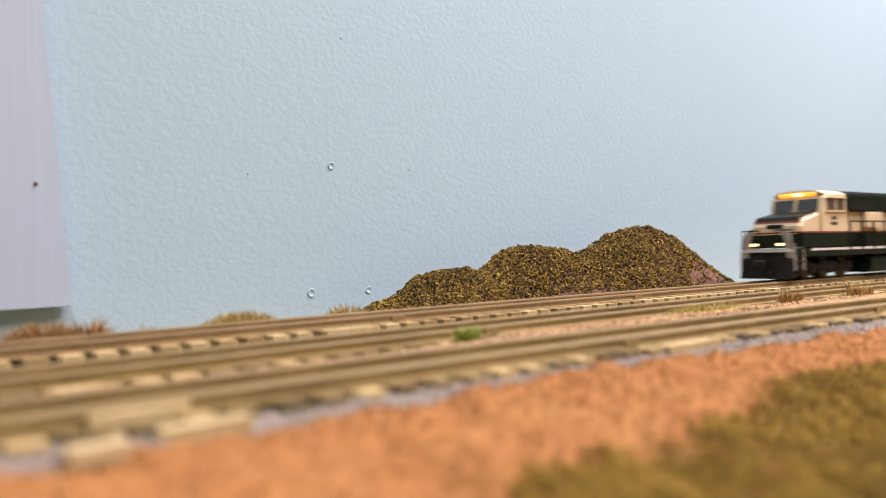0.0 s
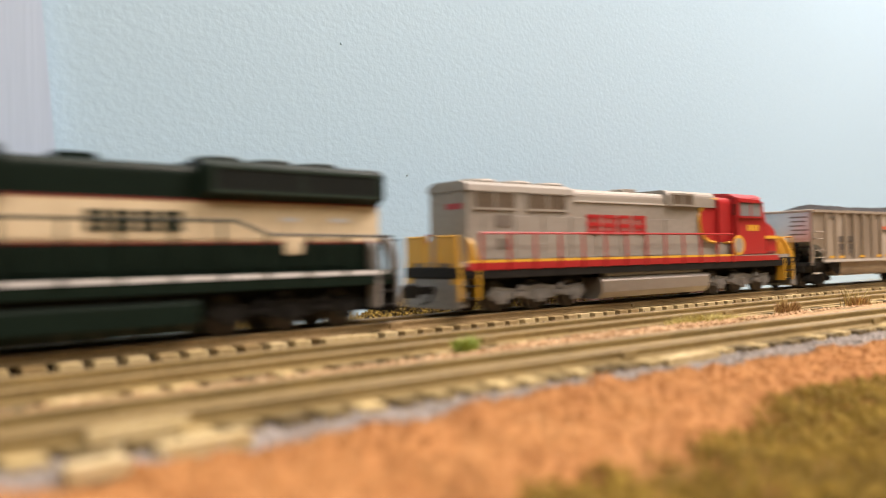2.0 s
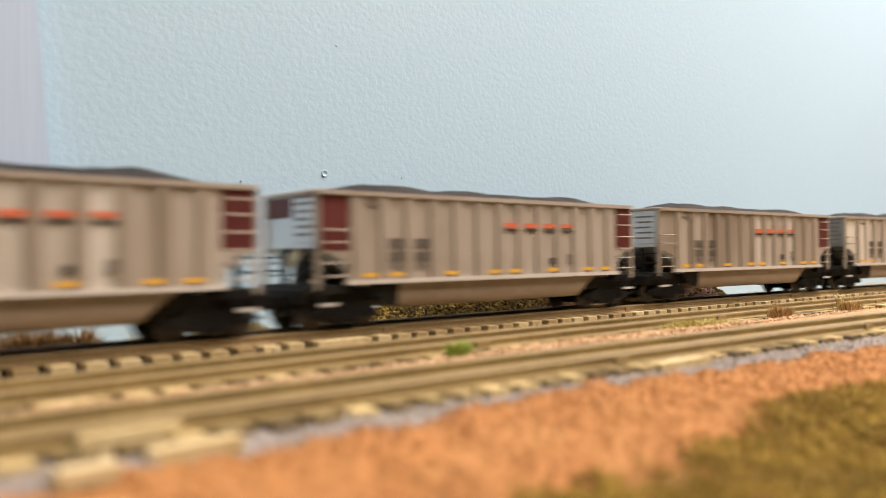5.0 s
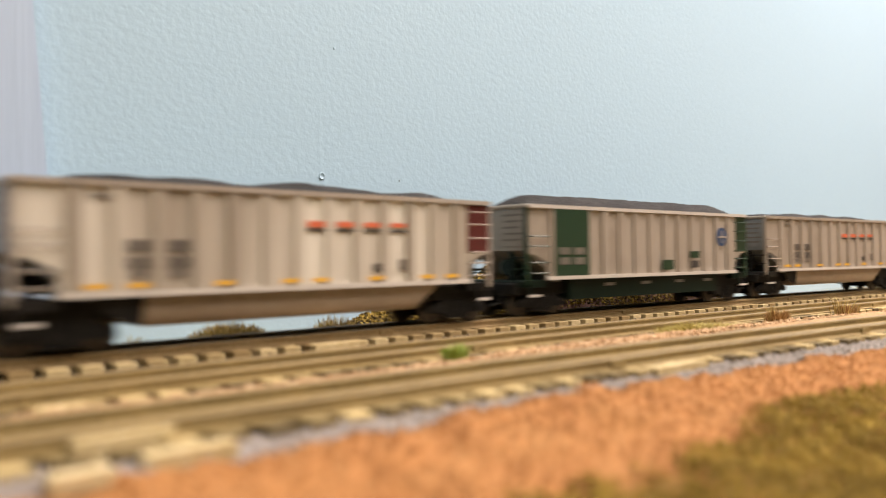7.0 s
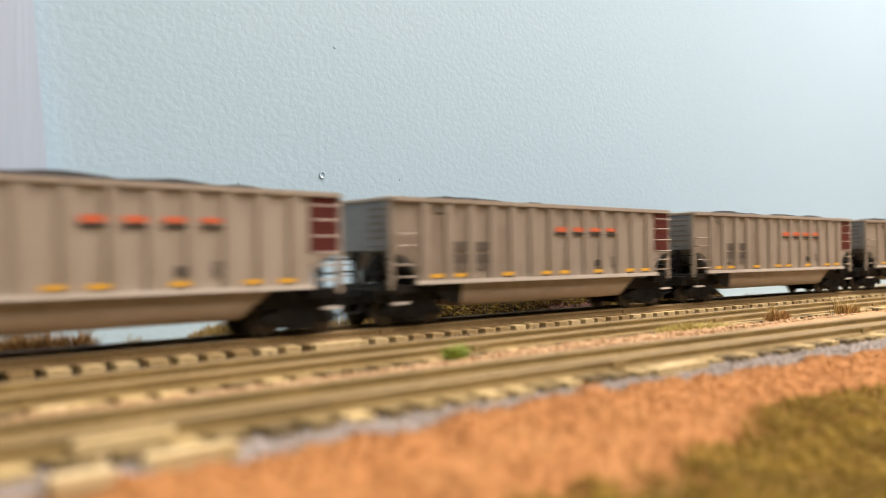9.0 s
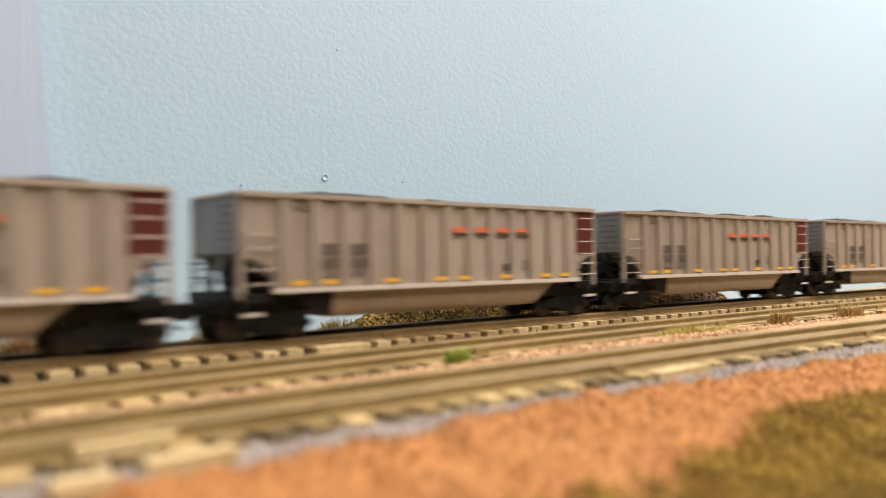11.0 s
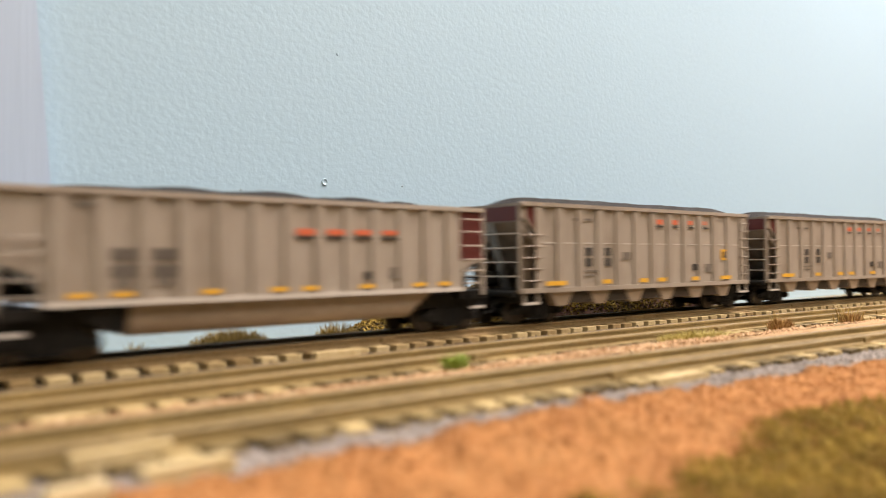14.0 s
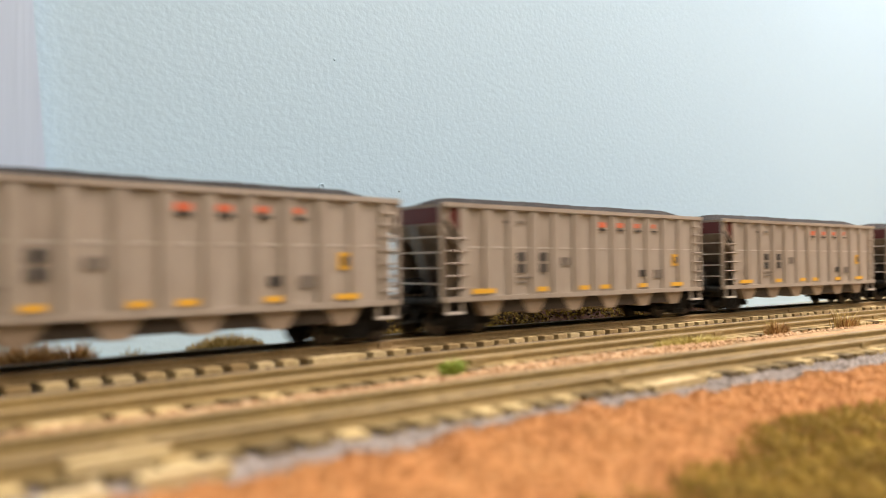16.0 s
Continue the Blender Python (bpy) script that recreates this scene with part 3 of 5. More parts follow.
tuft("weed", "small bright green weed between two sidings", -4.55, 6.15, M_GREEN, 220, 0.28, 0.5, 17, 0.9)
tuft("grass_tuft", "rust-brown dry grass tuft between two sidings", 11.8, 6.0, M_RUST, 900, 0.55, 0.62, 18, 0.6)
tuft("grass_tuft", "thin tall straw grass tuft between two sidings", 11.7, 5.9, M_STRAW, 26, 0.5, 1.0, 19, 0.4)
tuft("grass_tuft", "rust-brown dry grass tuft beside the siding", 17.5, 6.0, M_RUST, 800, 0.55, 0.55, 20, 0.6)
tuft("grass_tuft", "thin tall straw grass blades beside the siding", 17.4, 5.9, M_STRAW, 34, 0.8, 1.05, 21, 0.6)
tuft("grass_tuft", "yellow-green grass mat between two sidings", 6.3, 6.1, M_YELLOWG, 1200, 1.8, 0.5, 22, 0.8)


def fringe():
    rng = random.Random(31)
    m = Mesh()
    for _ in range(2200):
        s = rng.uniform(-16, 46)
        v = -2.3 - 1.6 * rng.random()
        h = rng.uniform(0.1, 0.34) * (0.5 + 0.9 * max(0, noise.noise(Vector((s * 0.6, 7, 0))) + 0.4))
        p = on_line(s, v, ground_z(s, v) - 0.02)
        d = Vector((rng.uniform(-1, 1), rng.uniform(-1, 1), 0)).normalized() * 0.03
        e = Vector((-d.y, d.x, 0))
        tip = p + Vector((rng.uniform(-0.2, 0.2), rng.uniform(-0.2, 0.2), h))
        m.add([p + d, p - d * 0.5 + e, p - d * 0.5 - e, tip], [(0, 1, 3), (1, 2, 3), (2, 0, 3)])
    tagged(part("grass_fringe", m, M_STRAW), "short straw-coloured grass along the far side of the track", "grass", kind="stuff")


fringe()


# ---- the hill against the wall ----
def hill_z(s, v):
    ridge = 0.0
    for c, w, h in ((1.4, 2.3, 0.75), (4.6, 2.5, 1.62), (9.9, 3.9, 2.65), (17.3, 4.9, 3.5)):
        ridge += (h * math.exp(-((s - c) / w) ** 2)) ** 2
    ridge = math.sqrt(ridge) * max(0.0, min(1, (s + 1.5) / 4.5)) * max(0.0, min(1, (26.4 - s) / 4))
    foot = -2.35 + 0.25 * noise.noise(Vector((s * 0.5, 0, 9)))
    t = max(0.0, min(1.0, (foot - v) / 2.5))
    t = math.sin(t * math.pi / 2) ** 0.8
    p = Vector((s * 0.7, v * 0.7, 5))
    return -0.95 + 0.2 * min(1, ridge) + ridge * t + (0.16 * noise.noise(p) + 0.14 * noise.noise(p * 2.7) + 0.12 * noise.noise(p * 6.0)) * min(1, ridge)


def is_rock(s, v):
    z = hill_z(s, v)
    n = 0.9 * noise.noise(Vector((s * 0.8, v * 0.8, 1)))
    return ((s - 19.8) / 2.0) ** 2 + ((z - 0.45 - (17.3 - s) * 0.15) / 1.05) ** 2 + n < 0.9 and v > -4.6 or ((s - 10.8) / 3.0) ** 2 + ((z + 0.35) / 0.38) ** 2 + n < 0.8 and v > -3.6


def build_hill():
    m = Mesh()
    ss, vv = np.linspace(-1.4, 26.6, 190), np.linspace(-1.9, -6.4, 40)
    for s in ss:
        for v in vv:
            z = hill_z(s, v)
            if is_rock(s, v):
                z += 0.20 * noise.noise(Vector((s * 2.2, v * 2.2, 2))) + 0.10 * noise.noise(Vector((s * 6, v * 6, 2))) - 0.05
            m.v.append(tuple(on_line(s, v, z)))
    nv = len(vv)
    m.f = [(i * nv + j, i * nv + j + 1, (i + 1) * nv + j + 1, (i + 1) * nv + j) for i in range(len(ss) - 1) for j in range(nv - 1)]
    # a skirt closes the form down into the ground at the wall
    o = len(m.v)
    for s in ss:
        m.v.append(tuple(on_line(s, -6.6, -1.3)))
    m.f += [(i * nv + nv - 1, (i + 1) * nv + nv - 1, o + i + 1, o + i) for i in range(len(ss) - 1)]
    hill = thing("hill", "low model hill of reddish rock covered in olive foam", "hill")
    part("rock", m, M_ROCK, hill, "bare purple-red plaster rock", smooth=True)
    rng = random.Random(41)
    f = Mesh()
    made = 0
    while made < 48000:
        s, v = rng.uniform(-1.3, 26.4), -2.0 - 4.3 * rng.random()
        z = hill_z(s, v)
        bare = is_rock(s, v)
        if z < -0.82 or (bare and rng.random() < 0.86):
            continue
        made += 1
        r = rng.uniform(0.035, 0.078)
        p = on_line(s, v, z + rng.uniform(0.0, 0.13))
        a = Vector((rng.uniform(-1, 1), rng.uniform(-1, 1), rng.uniform(-0.6, 0.6))).normalized()
        b = a.cross(Vector((rng.uniform(-1, 1), rng.uniform(-1, 1), rng.uniform(-1, 1)))).normalized()
        c = a.cross(b)
        a, b, c = a * r * rng.uniform(0.9, 1.8), b * r, c * r * rng.uniform(0.35, 0.7)
        f.add([p + a, p + b, p - a * 0.8, p - b * 0.9, p + c, p - c], [(0, 1, 4), (1, 2, 4), (2, 3, 4), (3, 0, 4), (1, 0, 5), (2, 1, 5), (3, 2, 5), (0, 3, 5)])
    tagged(part("foliage", f, M_FOAM, hill, "olive and mustard ground foam flakes"), kind="stuff")


build_hill()


# ---- small things on the wall ----
def wall_plug(s, z, r):
    q_ = on_line(s, -7.3, z)
    a = (q_ - WALL_A).dot(WALL_D)
    m = Mesh()
    rings = []
    for out, rr in ((-0.03, r), (0.02, r), (0.04, r * 0.9), (0.03, r * 0.72), (0.012, r * 0.62), (0.01, r * 0.05)):
        rings.append([tuple(on_wall(a, z, out) + WALL_D * rr * math.cos(k * math.pi / 8) + Vector((0, 0, rr * math.sin(k * math.pi / 8)))) for k in range(16)])
    m.loft(rings)
    return tagged(part("wall_plug", m, M_WALL, smooth=True), "round blue-painted plug standing proud of the wall", "wall plug", "plugs in the wall")


wall_plug(0.29, 5.54, 0.15)
wall_plug(-0.77, 0.37, 0.18)
wall_plug(2.0, 0.35, 0.15)


def nail(s, z, out, r, label, mat):
    q_ = on_line(s, -7.3, z)
    a = (q_ - WALL_A).dot(WALL_D)
    m = Mesh()
    m.loft([[tuple(on_wall(a, z, o) + WALL_D * rr * math.cos(k * math.pi / 5) + Vector((0, 0, rr * math.sin(k * math.pi / 5)))) for k in range(10)]
            for o, rr in ((out - 0.03, r), (out + 0.03, r), (out + 0.05, r * 0.7))])
    tagged(part("nail", m, mat), label, "nail", "nails in the wall")


nail(-10.75, 4.3, 0.52, 0.06, "small rusty nail head in the blue board", M_NAIL)
nail(4.29, 5.58, 0.0, 0.026, "tiny dark nail head in the blue wall", M_NAIL)
nail(0.95, 10.91, -0.02, 0.06, "painted-over nail head in the blue wall", M_WALL)
nail(-3.4, 5.0, 0.0, 0.026, "tiny dark nail head in the blue wall", M_NAIL)


# ---- rolling stock: x runs along the train towards its rear, the camera's side is -y ----
def wheel_mesh(r):
    m = Mesh().disc(0, -0.07, 0, r, 0.14, "y", 18, 0.02)
    return m.disc(0, 0.05, 0, r + 0.06, 0.03, "y", 18)


WHEEL = mesh_of("wheel", wheel_mesh(0.44), M_STEEL)
WHEEL_L = mesh_of("wheel", wheel_mesh(0.52), M_STEEL)


def truck(car, xc, axles, mat, loco=False):
    r = 0.52 if loco else 0.44
    half = max(axles) + 0.35
    bol = part("truck", Mesh().box(xc - 0.28, xc + 0.28, -0.95, 0.95, 0.42, 0.78, 0.05), mat, car)
    for side in (-1, 1):
        m = Mesh()
        y0, y1 = (-1.16, -0.98) if side < 0 else (0.98, 1.16)
        if loco:
            top = [(xc - half - 0.25, 0.62), (xc - half, 0.92), (xc - half * 0.55, 0.80), (xc, 0.98), (xc + half * 0.55, 0.80), (xc + half, 0.92), (xc + half + 0.25, 0.62)]
            low = [(xc + half, 0.42), (xc + half * 0.5, 0.50), (xc, 0.36), (xc - half * 0.5, 0.50), (xc - half, 0.42)]
        else:
            top = [(xc - half, 0.52), (xc - half + 0.25, 0.64), (xc - 0.5, 0.86), (xc + 0.5, 0.86), (xc + half - 0.25, 0.64), (xc + half, 0.52)]
            low = [(xc + half, 0.36), (xc + 0.55, 0.34), (xc + 0.38, 0.18), (xc - 0.38, 0.18), (xc - 0.55, 0.34), (xc - half, 0.36)]
        m.prism(top + low, y0, y1, 0.025)
        part("side_frame", m, mat, bol)
        j = Mesh()
        for a in axles:
            j.disc(xc + a, -1.24 if side < 0 else 1.14, 0.47 if not loco else 0.54, 0.15, 0.1, "y", 10, 0.02)
            if loco:
                j.box(xc + a - 0.24, xc + a + 0.24, -1.21 if side < 0 else 1.13, -1.13 if side < 0 else 1.21, 0.30, 0.76, 0.04)
        if loco:
            for a in (-1.0, 1.0):
                j.disc(xc + a, -1.30 if side < 0 else 1.16, 0.86, 0.12, 0.14, "y", 10, 0.02)
                j.box(xc + a - 0.30, xc + a + 0.30, -1.26 if side < 0 else 1.14, -1.14 if side < 0 else 1.26, 0.56, 0.70, 0.03)
        else:
            for a in (-0.2, 0.0, 0.2):
                j.disc(xc + a, -1.14 if side < 0 else 1.06, 0.30, 0.085, 0.42, "z", 8)
        part("bearing", j, mat, bol)
    for a in axles:
        for side in (-1, 1):
            w = part("wheel", WHEEL_L if loco else WHEEL, None, bol)
            w.matrix_basis = Matrix.Translation(Vector((xc + a, 0.76 * side, r)) * K) @ Matrix.Rotation(0 if side < 0 else math.pi, 4, "Z")
        part("axle", Mesh().disc(xc + a, -0.72, r, 0.09, 1.44, "y", 8), M_BLACK, bol)
    return bol


def coupler(car, x, sign, mat):
    m = Mesh().box(min(x, x - sign * 1.3), max(x, x - sign * 1.3), -0.12, 0.12, 0.72, 0.98, 0.03)
    m.box(x - 0.22, x + 0.22, -0.24, 0.22, 0.62, 1.06, 0.05)
    part("coupler", m, mat, car)
    part("air_hose", Mesh().tube([(x - sign * 0.6, -0.5, 0.9), (x - sign * 0.4, -0.5, 0.5), (x - sign * 0.1, -0.4, 0.42)], 0.045), M_BLACK, car)


def bar(parent, name, x0, x1, z0, z1, y, mat, lift=0.014):
    """A thin painted mark on a side: y is the side's face, on the camera's side if below zero."""
    a, b = (y - lift, y + 0.01) if y < 0 else (y - 0.01, y + lift)
    return part(name, Mesh().box(x0, x1, a, b, z0, z1), mat, parent)


def both(fn):
    for y in (-1, 1):
        fn(y)


# ---- coal cars ----
RIB = mesh_of("rib", Mesh().prism([(-0.14, 1.36), (0.14, 1.36), (0.14, 3.86), (-0.14, 3.86)], -0.075, 0.0, 0.03), M_ALU)
RIB_W = mesh_of("rib", Mesh().prism([(-0.14, 1.36), (0.14, 1.36), (0.14, 3.86), (-0.14, 3.86)], -0.075, 0.0, 0.03), M_ALU_W)
RIB_D = mesh_of("rib", Mesh().prism([(-0.14, 1.36), (0.14, 1.36), (0.14, 3.86), (-0.14, 3.86)], -0.075, 0.0, 0.03), M_ALU_D)
RIB_P = mesh_of("rib", Mesh().prism([(-0.14, 1.36), (0.14, 1.36), (0.14, 3.86), (-0.14, 3.86)], -0.075, 0.0, 0.03), M_ALU_P)


def coal_load(car, half, width, top, heap, seed, flat=False):
    rng = random.Random(seed)
    m = Mesh()
    nx, ny = 60, 14
    o = rng.uniform(0, 50)
    for i in range(nx + 1):
        x = -half + 2 * half * i / nx
        e = min(1, (half - abs(x)) / (1.4 if flat else 2.6))
        e = math.sin(e * math.pi / 2)
        for j in range(ny + 1):
            y = -width + 2 * width * j / ny
            c = 1 - abs(y / width) ** 2.2
            lump = 0.10 * noise.noise(Vector((x * 0.6 + o, y * 0.7, 0))) * (0.3 if flat else 1.6) + 0.05 * noise.noise(Vector((x * 4, y * 4, o)))
            m.v.append((x, y, top - 0.12 + (heap * c * e + lump * c * e)))
    m.f = [(i * (ny + 1) + j, i * (ny + 1) + j + 1, (i + 1) * (ny + 1) + j + 1, (i + 1) * (ny + 1) + j) for i in range(nx) for j in range(ny)]
    o = len(m.v)
    m.add([(-half, -width, top - 0.5), (half, -width, top - 0.5), (half, width, top - 0.5), (-half, width, top - 0.5)], [(0, 1, 2, 3)])
    part("coal_load", m, M_COAL, car, "heaped black coal load", smooth=True)


def number_bars(car, y, x0, z0, mat=None, rows=2, w=0.46, gap=0.62, n=2, h=0.30):
    """Unreadable reporting marks as plain bars."""
    for r in range(rows):
        for k in range(n):
            for q_ in (0.0, 0.53):
                xa = x0 + k * gap + q_ * w
                bar(car, "marking", xa, xa + w * 0.42, z0 - r * (h + 0.10), z0 - r * (h + 0.10) + h, y, mat or M_INK)


def gondola(seed, side_mat, rib_mesh, end, heap, end_mat, label):
    """A bathtub coal car: ribbed sides, tub below, sloped open ends."""
    car = thing("coal_car", label, "coal car", "coal train")
    top, sill, X, W_ = 3.98, 1.36, 7.13, 1.52
    green = end == "green"
    under = M_DKGREEN if green else M_BLACK
    for side in (-1, 1):
        a, b = (-W_, -W_ + 0.06) if side < 0 else (W_ - 0.06, W_)
        s = part("side_sheet", Mesh().prism([(-6.2, sill), (6.2, sill), (6.25, 1.95), (6.75, 2.2), (X, 2.25), (X, top - 0.1), (-X, top - 0.1), (-X, 2.25), (-6.75, 2.2), (-6.25, 1.95)], a, b), side_mat, car)
        for k in range(13):
            x = -5.88 + k * 11.5 / 12
            r = part("rib", rib_mesh, None, s)
            r.matrix_basis = Matrix.Translation(Vector((x, side * W_, 0)) * K) @ Matrix.Rotation(0 if side < 0 else math.pi, 4, "Z")
        c0, c1 = (-W_ - 0.10, -W_ + 0.08) if side < 0 else (W_ - 0.08, W_ + 0.10)
        part("top_chord", Mesh().box(-X - 0.02, X + 0.02, c0, c1, top - 0.13, top, 0.03), M_SILL if green else M_ALU, car)
        part("side_sill", Mesh().box(-6.25, 6.25, c0, c1, sill - 0.06, sill + 0.07, 0.02), M_SILL, car)
        yf = side * W_
        # corner posts, rungs and the open platform at each end
        for e in (-1, 1):
            post = part("corner_post", Mesh().box(e * X - 0.07, e * X + 0.07, min(yf, yf - side * 0.14), max(yf, yf - side * 0.14), 1.15, top - 0.1, 0.02), M_ALU if not green else M_FORESTG, car)
            for k, z in enumerate((1.55, 1.92, 2.5, 2.85) if e < 0 else (1.55, 1.95, 2.3, 2.75, 3.2, 3.6)):
                x0, x1 = sorted((e * (X - 0.05), e * (X - 0.95)))
                part("grab_iron", Mesh().tube([(x0, yf, z), (x0, yf + side * 0.12, z), (x1, yf + side * 0.12, z), (x1, yf, z)], 0.024, 5), M_ALU_D if not green else M_FORESTG, post)
            part("step", Mesh().box(min(e * X, e * (X - 0.6)), max(e * X, e * (X - 0.6)), yf - 0.05, yf + 0.05, 0.72, 0.80, 0.01), M_SILL, car)
            part("step_hanger", Mesh().box(e * (X - 0.32) - 0.28, e * (X - 0.32) - 0.22, yf - 0.04, yf + 0.04, 0.75, 1.3), under, car)
        # markings
        if green:
            bar(car, "door_panel", -5.85, -3.98, sill + 0.02, top - 0.14, yf - side * 0.0 + side * 0.08, M_FORESTG)
            number_bars(car, yf + side * 0.095, -5.6, 2.2, M_DIM, 2, 0.55, 0.8, 2, 0.26)
            bar(car, "marking", 0.55, 1.35, 1.55, 1.95, yf + side * 0.08, M_FORESTG)
            bar(car, "marking", 2.55, 3.25, 2.02, 2.3, yf + side * 0.08, M_FORESTG)
            bar(car, "marking", 2.65, 3.2, 1.6, 1.9, yf + side * 0.08, M_INK)
            lg = Mesh().disc(5.0, yf + side * 0.08 - 0.012, 2.93, 0.42, 0.024, "y", 20)
            e1 = part("emblem", lg, M_BLUE, car, "round blue railway emblem")
            bar(e1, "cross_bar", 4.72, 5.28, 2.89, 2.97, yf + side * 0.10, M_ALU)
            bar(e1, "cross_bar", 4.96, 5.04, 2.66, 3.2, yf + side * 0.096, M_ALU)
        else:
            for k, x in enumerate((0.12, 1.07, 2.02, 2.97)):
                bar(car, "logo", x, x + 0.64 - 0.03 * k, 3.0 + 0.015 * k, 3.18, yf + side * 0.03, M_ORANGE)
                bar(car, "logo", x - 0.01, x + 0.6, 2.90, 2.965, yf + side * 0.03, M_INK)
            number_bars(car, yf + side * 0.02, -4.74, 2.33, M_INK2, 2, 0.60, 0.958)
            number_bars(car, yf + side * 0.02, -4.66, 1.72, M_DIM, 1, 0.42, 0.958, 2, 0.2)
            bar(car, "marking", 2.35, 2.8, 1.75, 1.98, yf + side * 0.02, M_INK)
            bar(car, "marking", -5.5, -4.9, 3.55, 3.66, yf + side * 0.02, M_DIM)
            bar(car, "marking", 3.3, 3.75, 1.75, 2.1, yf + side * 0.018, M_DIM)
            for x in (-5.45, -4.5, -2.35, -0.45, 0.5, 2.4, 4.35, 5.35):
                bar(car, "reflector", x - 0.26, x + 0.26, 1.50, 1.62, yf + side * 0.085, M_YELLOW)
    # sloped end sheets and what is seen below them
    for e in (-1, 1):
        m = Mesh().prism([(e * X, top - 0.05), (e * (X - 0.06), top - 0.05), (e * (X - 0.06), 2.42), (e * (X - 1.6), 1.3), (e * (X - 1.6), 1.22), (e * X, 2.36)], -W_ + 0.05, W_ - 0.05)
        part("end_sheet", m, end_mat, car)
        part("end_chord", Mesh().box(e * X - 0.08, e * X + 0.08, -W_, W_, top - 0.12, top + 0.01, 0.03), M_ALU, car)
        part("end_sill", Mesh().box(min(e * 6.1, e * 7.35), max(e * 6.1, e * 7.35), -1.45, 1.45, 1.05, 1.30, 0.04), under, car)
        for y in (-0.62, 0.62):
            part("end_post", Mesh().prism([(e * (X - 0.02), 1.2), (e * (X - 0.2), 1.2), (e * (X - 0.2), 2.4), (e * (X - 0.02), 2.4)], y - 0.09, y + 0.09), under, car)
        for y in (-1.05, 1.05):
            for z in (1.7, 2.1):
                part("end_rung", Mesh().tube([(e * (X + 0.03), y - 0.4, z), (e * (X + 0.1), y - 0.4, z), (e * (X + 0.1), y + 0.4, z), (e * (X + 0.03), y + 0.4, z)], 0.03, 5), under, car)
        part("air_reservoir", Mesh().disc(e * 6.55 - 0.5, 0.25 * e, 1.75, 0.3, 1.0, "x", 12, 0.05), under, car)
        # lettered warning plates, which cannot be read
        plate = part("end_plate", Mesh().box(*sorted((e * X, e * (X + 0.03))), -1.36, -0.16, 2.5, 3.78, 0.01), end_mat, car, "flat lettered end plate")
        for k, z in enumerate((3.62, 3.4, 3.18, 2.96, 2.74)):
            part("end_marking", Mesh().box(*sorted((e * (X + 0.03), e * (X + 0.044))), -1.26 + 0.08 * (k % 3), -0.28 - 0.1 * (k % 2), z - 0.035, z + 0.035), M_DIM, plate)
        truck(car, e * 6.05, (-0.88, 0.88), M_BLACK)
        part("underframe", Mesh().box(e * 6.1 - 1.35, e * 6.1 + 1.35, -1.18, 1.18, 0.78, 1.22, 0.06), M_BLACK, car)
        part("brake_rigging", Mesh().box(e * 6.05 - 0.62, e * 6.05 + 0.62, -0.7, 0.7, 0.2, 0.8, 0.05), M_BLACK, car)
        coupler(car, e * 8.02, e, M_BLACK)
    if end == "maroon":
        for y in (-1, 1):
            bar(car, "end_panel", 6.12, 7.06, 2.28, top - 0.14, y * W_, M_MAROON)
    elif end == "red":
        for y in (-1, 1):
            bar(car, "end_panel", 6.12, 7.06, 2.28, top - 0.14, y * W_, M_MAROON)
            bar(car, "end_panel", -7.06, -6.12, 2.28, top - 0.14, y * W_, M_MAROON)
        part("end_panel", Mesh().box(-X - 0.02, -X, -1.40, 1.40, 3.25, 3.84), M_MAROON, car)
    elif green:
        for y in (-1, 1):
            bar(car, "end_panel", 6.3, 7.1, 2.28, top - 0.1, y * W_, M_FORESTG)
    # the tub below the sill
    n = 10
    prof = [(-1.38, sill - 0.06)] + [(-1.38 + 0.30 * (1 - math.cos(math.pi * k / (2 * n))), 0.95 - 0.40 * math.sin(math.pi * k / (2 * n))) for k in range(n + 1)]
    prof += [(-y, z) for y, z in reversed(prof)]
    if green:
        part("tub", Mesh().box(-4.9, 4.9, -1.42, 1.42, 0.55, sill - 0.06, 0.05), M_DKGREEN, car, "dark green straight centre sill")
        for x in (-2.6, -0.3, 2.0, 4.1):
            both(lambda y: bar(car, "marking", x - 0.28, x + 0.28, 1.0, 1.12, y * 1.42, M_DIM))
    else:
        m = Mesh()
        rings = []
        for x, k in ((-4.95, 0.15), (-4.2, 1.0), (4.2, 1.0), (4.95, 0.15)):
            rings.append([(x, y, sill - 0.06 - (sill - 0.06 - z) * k) for y, z in prof])
        part("tub", m.loft(rings), M_ALU_T, car, "tan aluminium bathtub belly", smooth=False)
        both(lambda y: part("tub_end", Mesh().prism([(-5.6, sill - 0.07), (-4.25, sill - 0.07), (-4.35, 0.62), (-4.8, 0.70), (-5.4, 1.1)], *sorted((y * 1.36, y * 1.41))), M_BLACK, car))
    coal_load(car, X - 0.1, W_ - 0.06, top, heap, seed, green)
    return car


ARIB = mesh_of("rib", Mesh().prism([(-0.17, 1.24), (0.17, 1.24), (0.17, 4.16), (-0.17, 4.16)], -0.075, 0.0, 0.03), M_ALU)


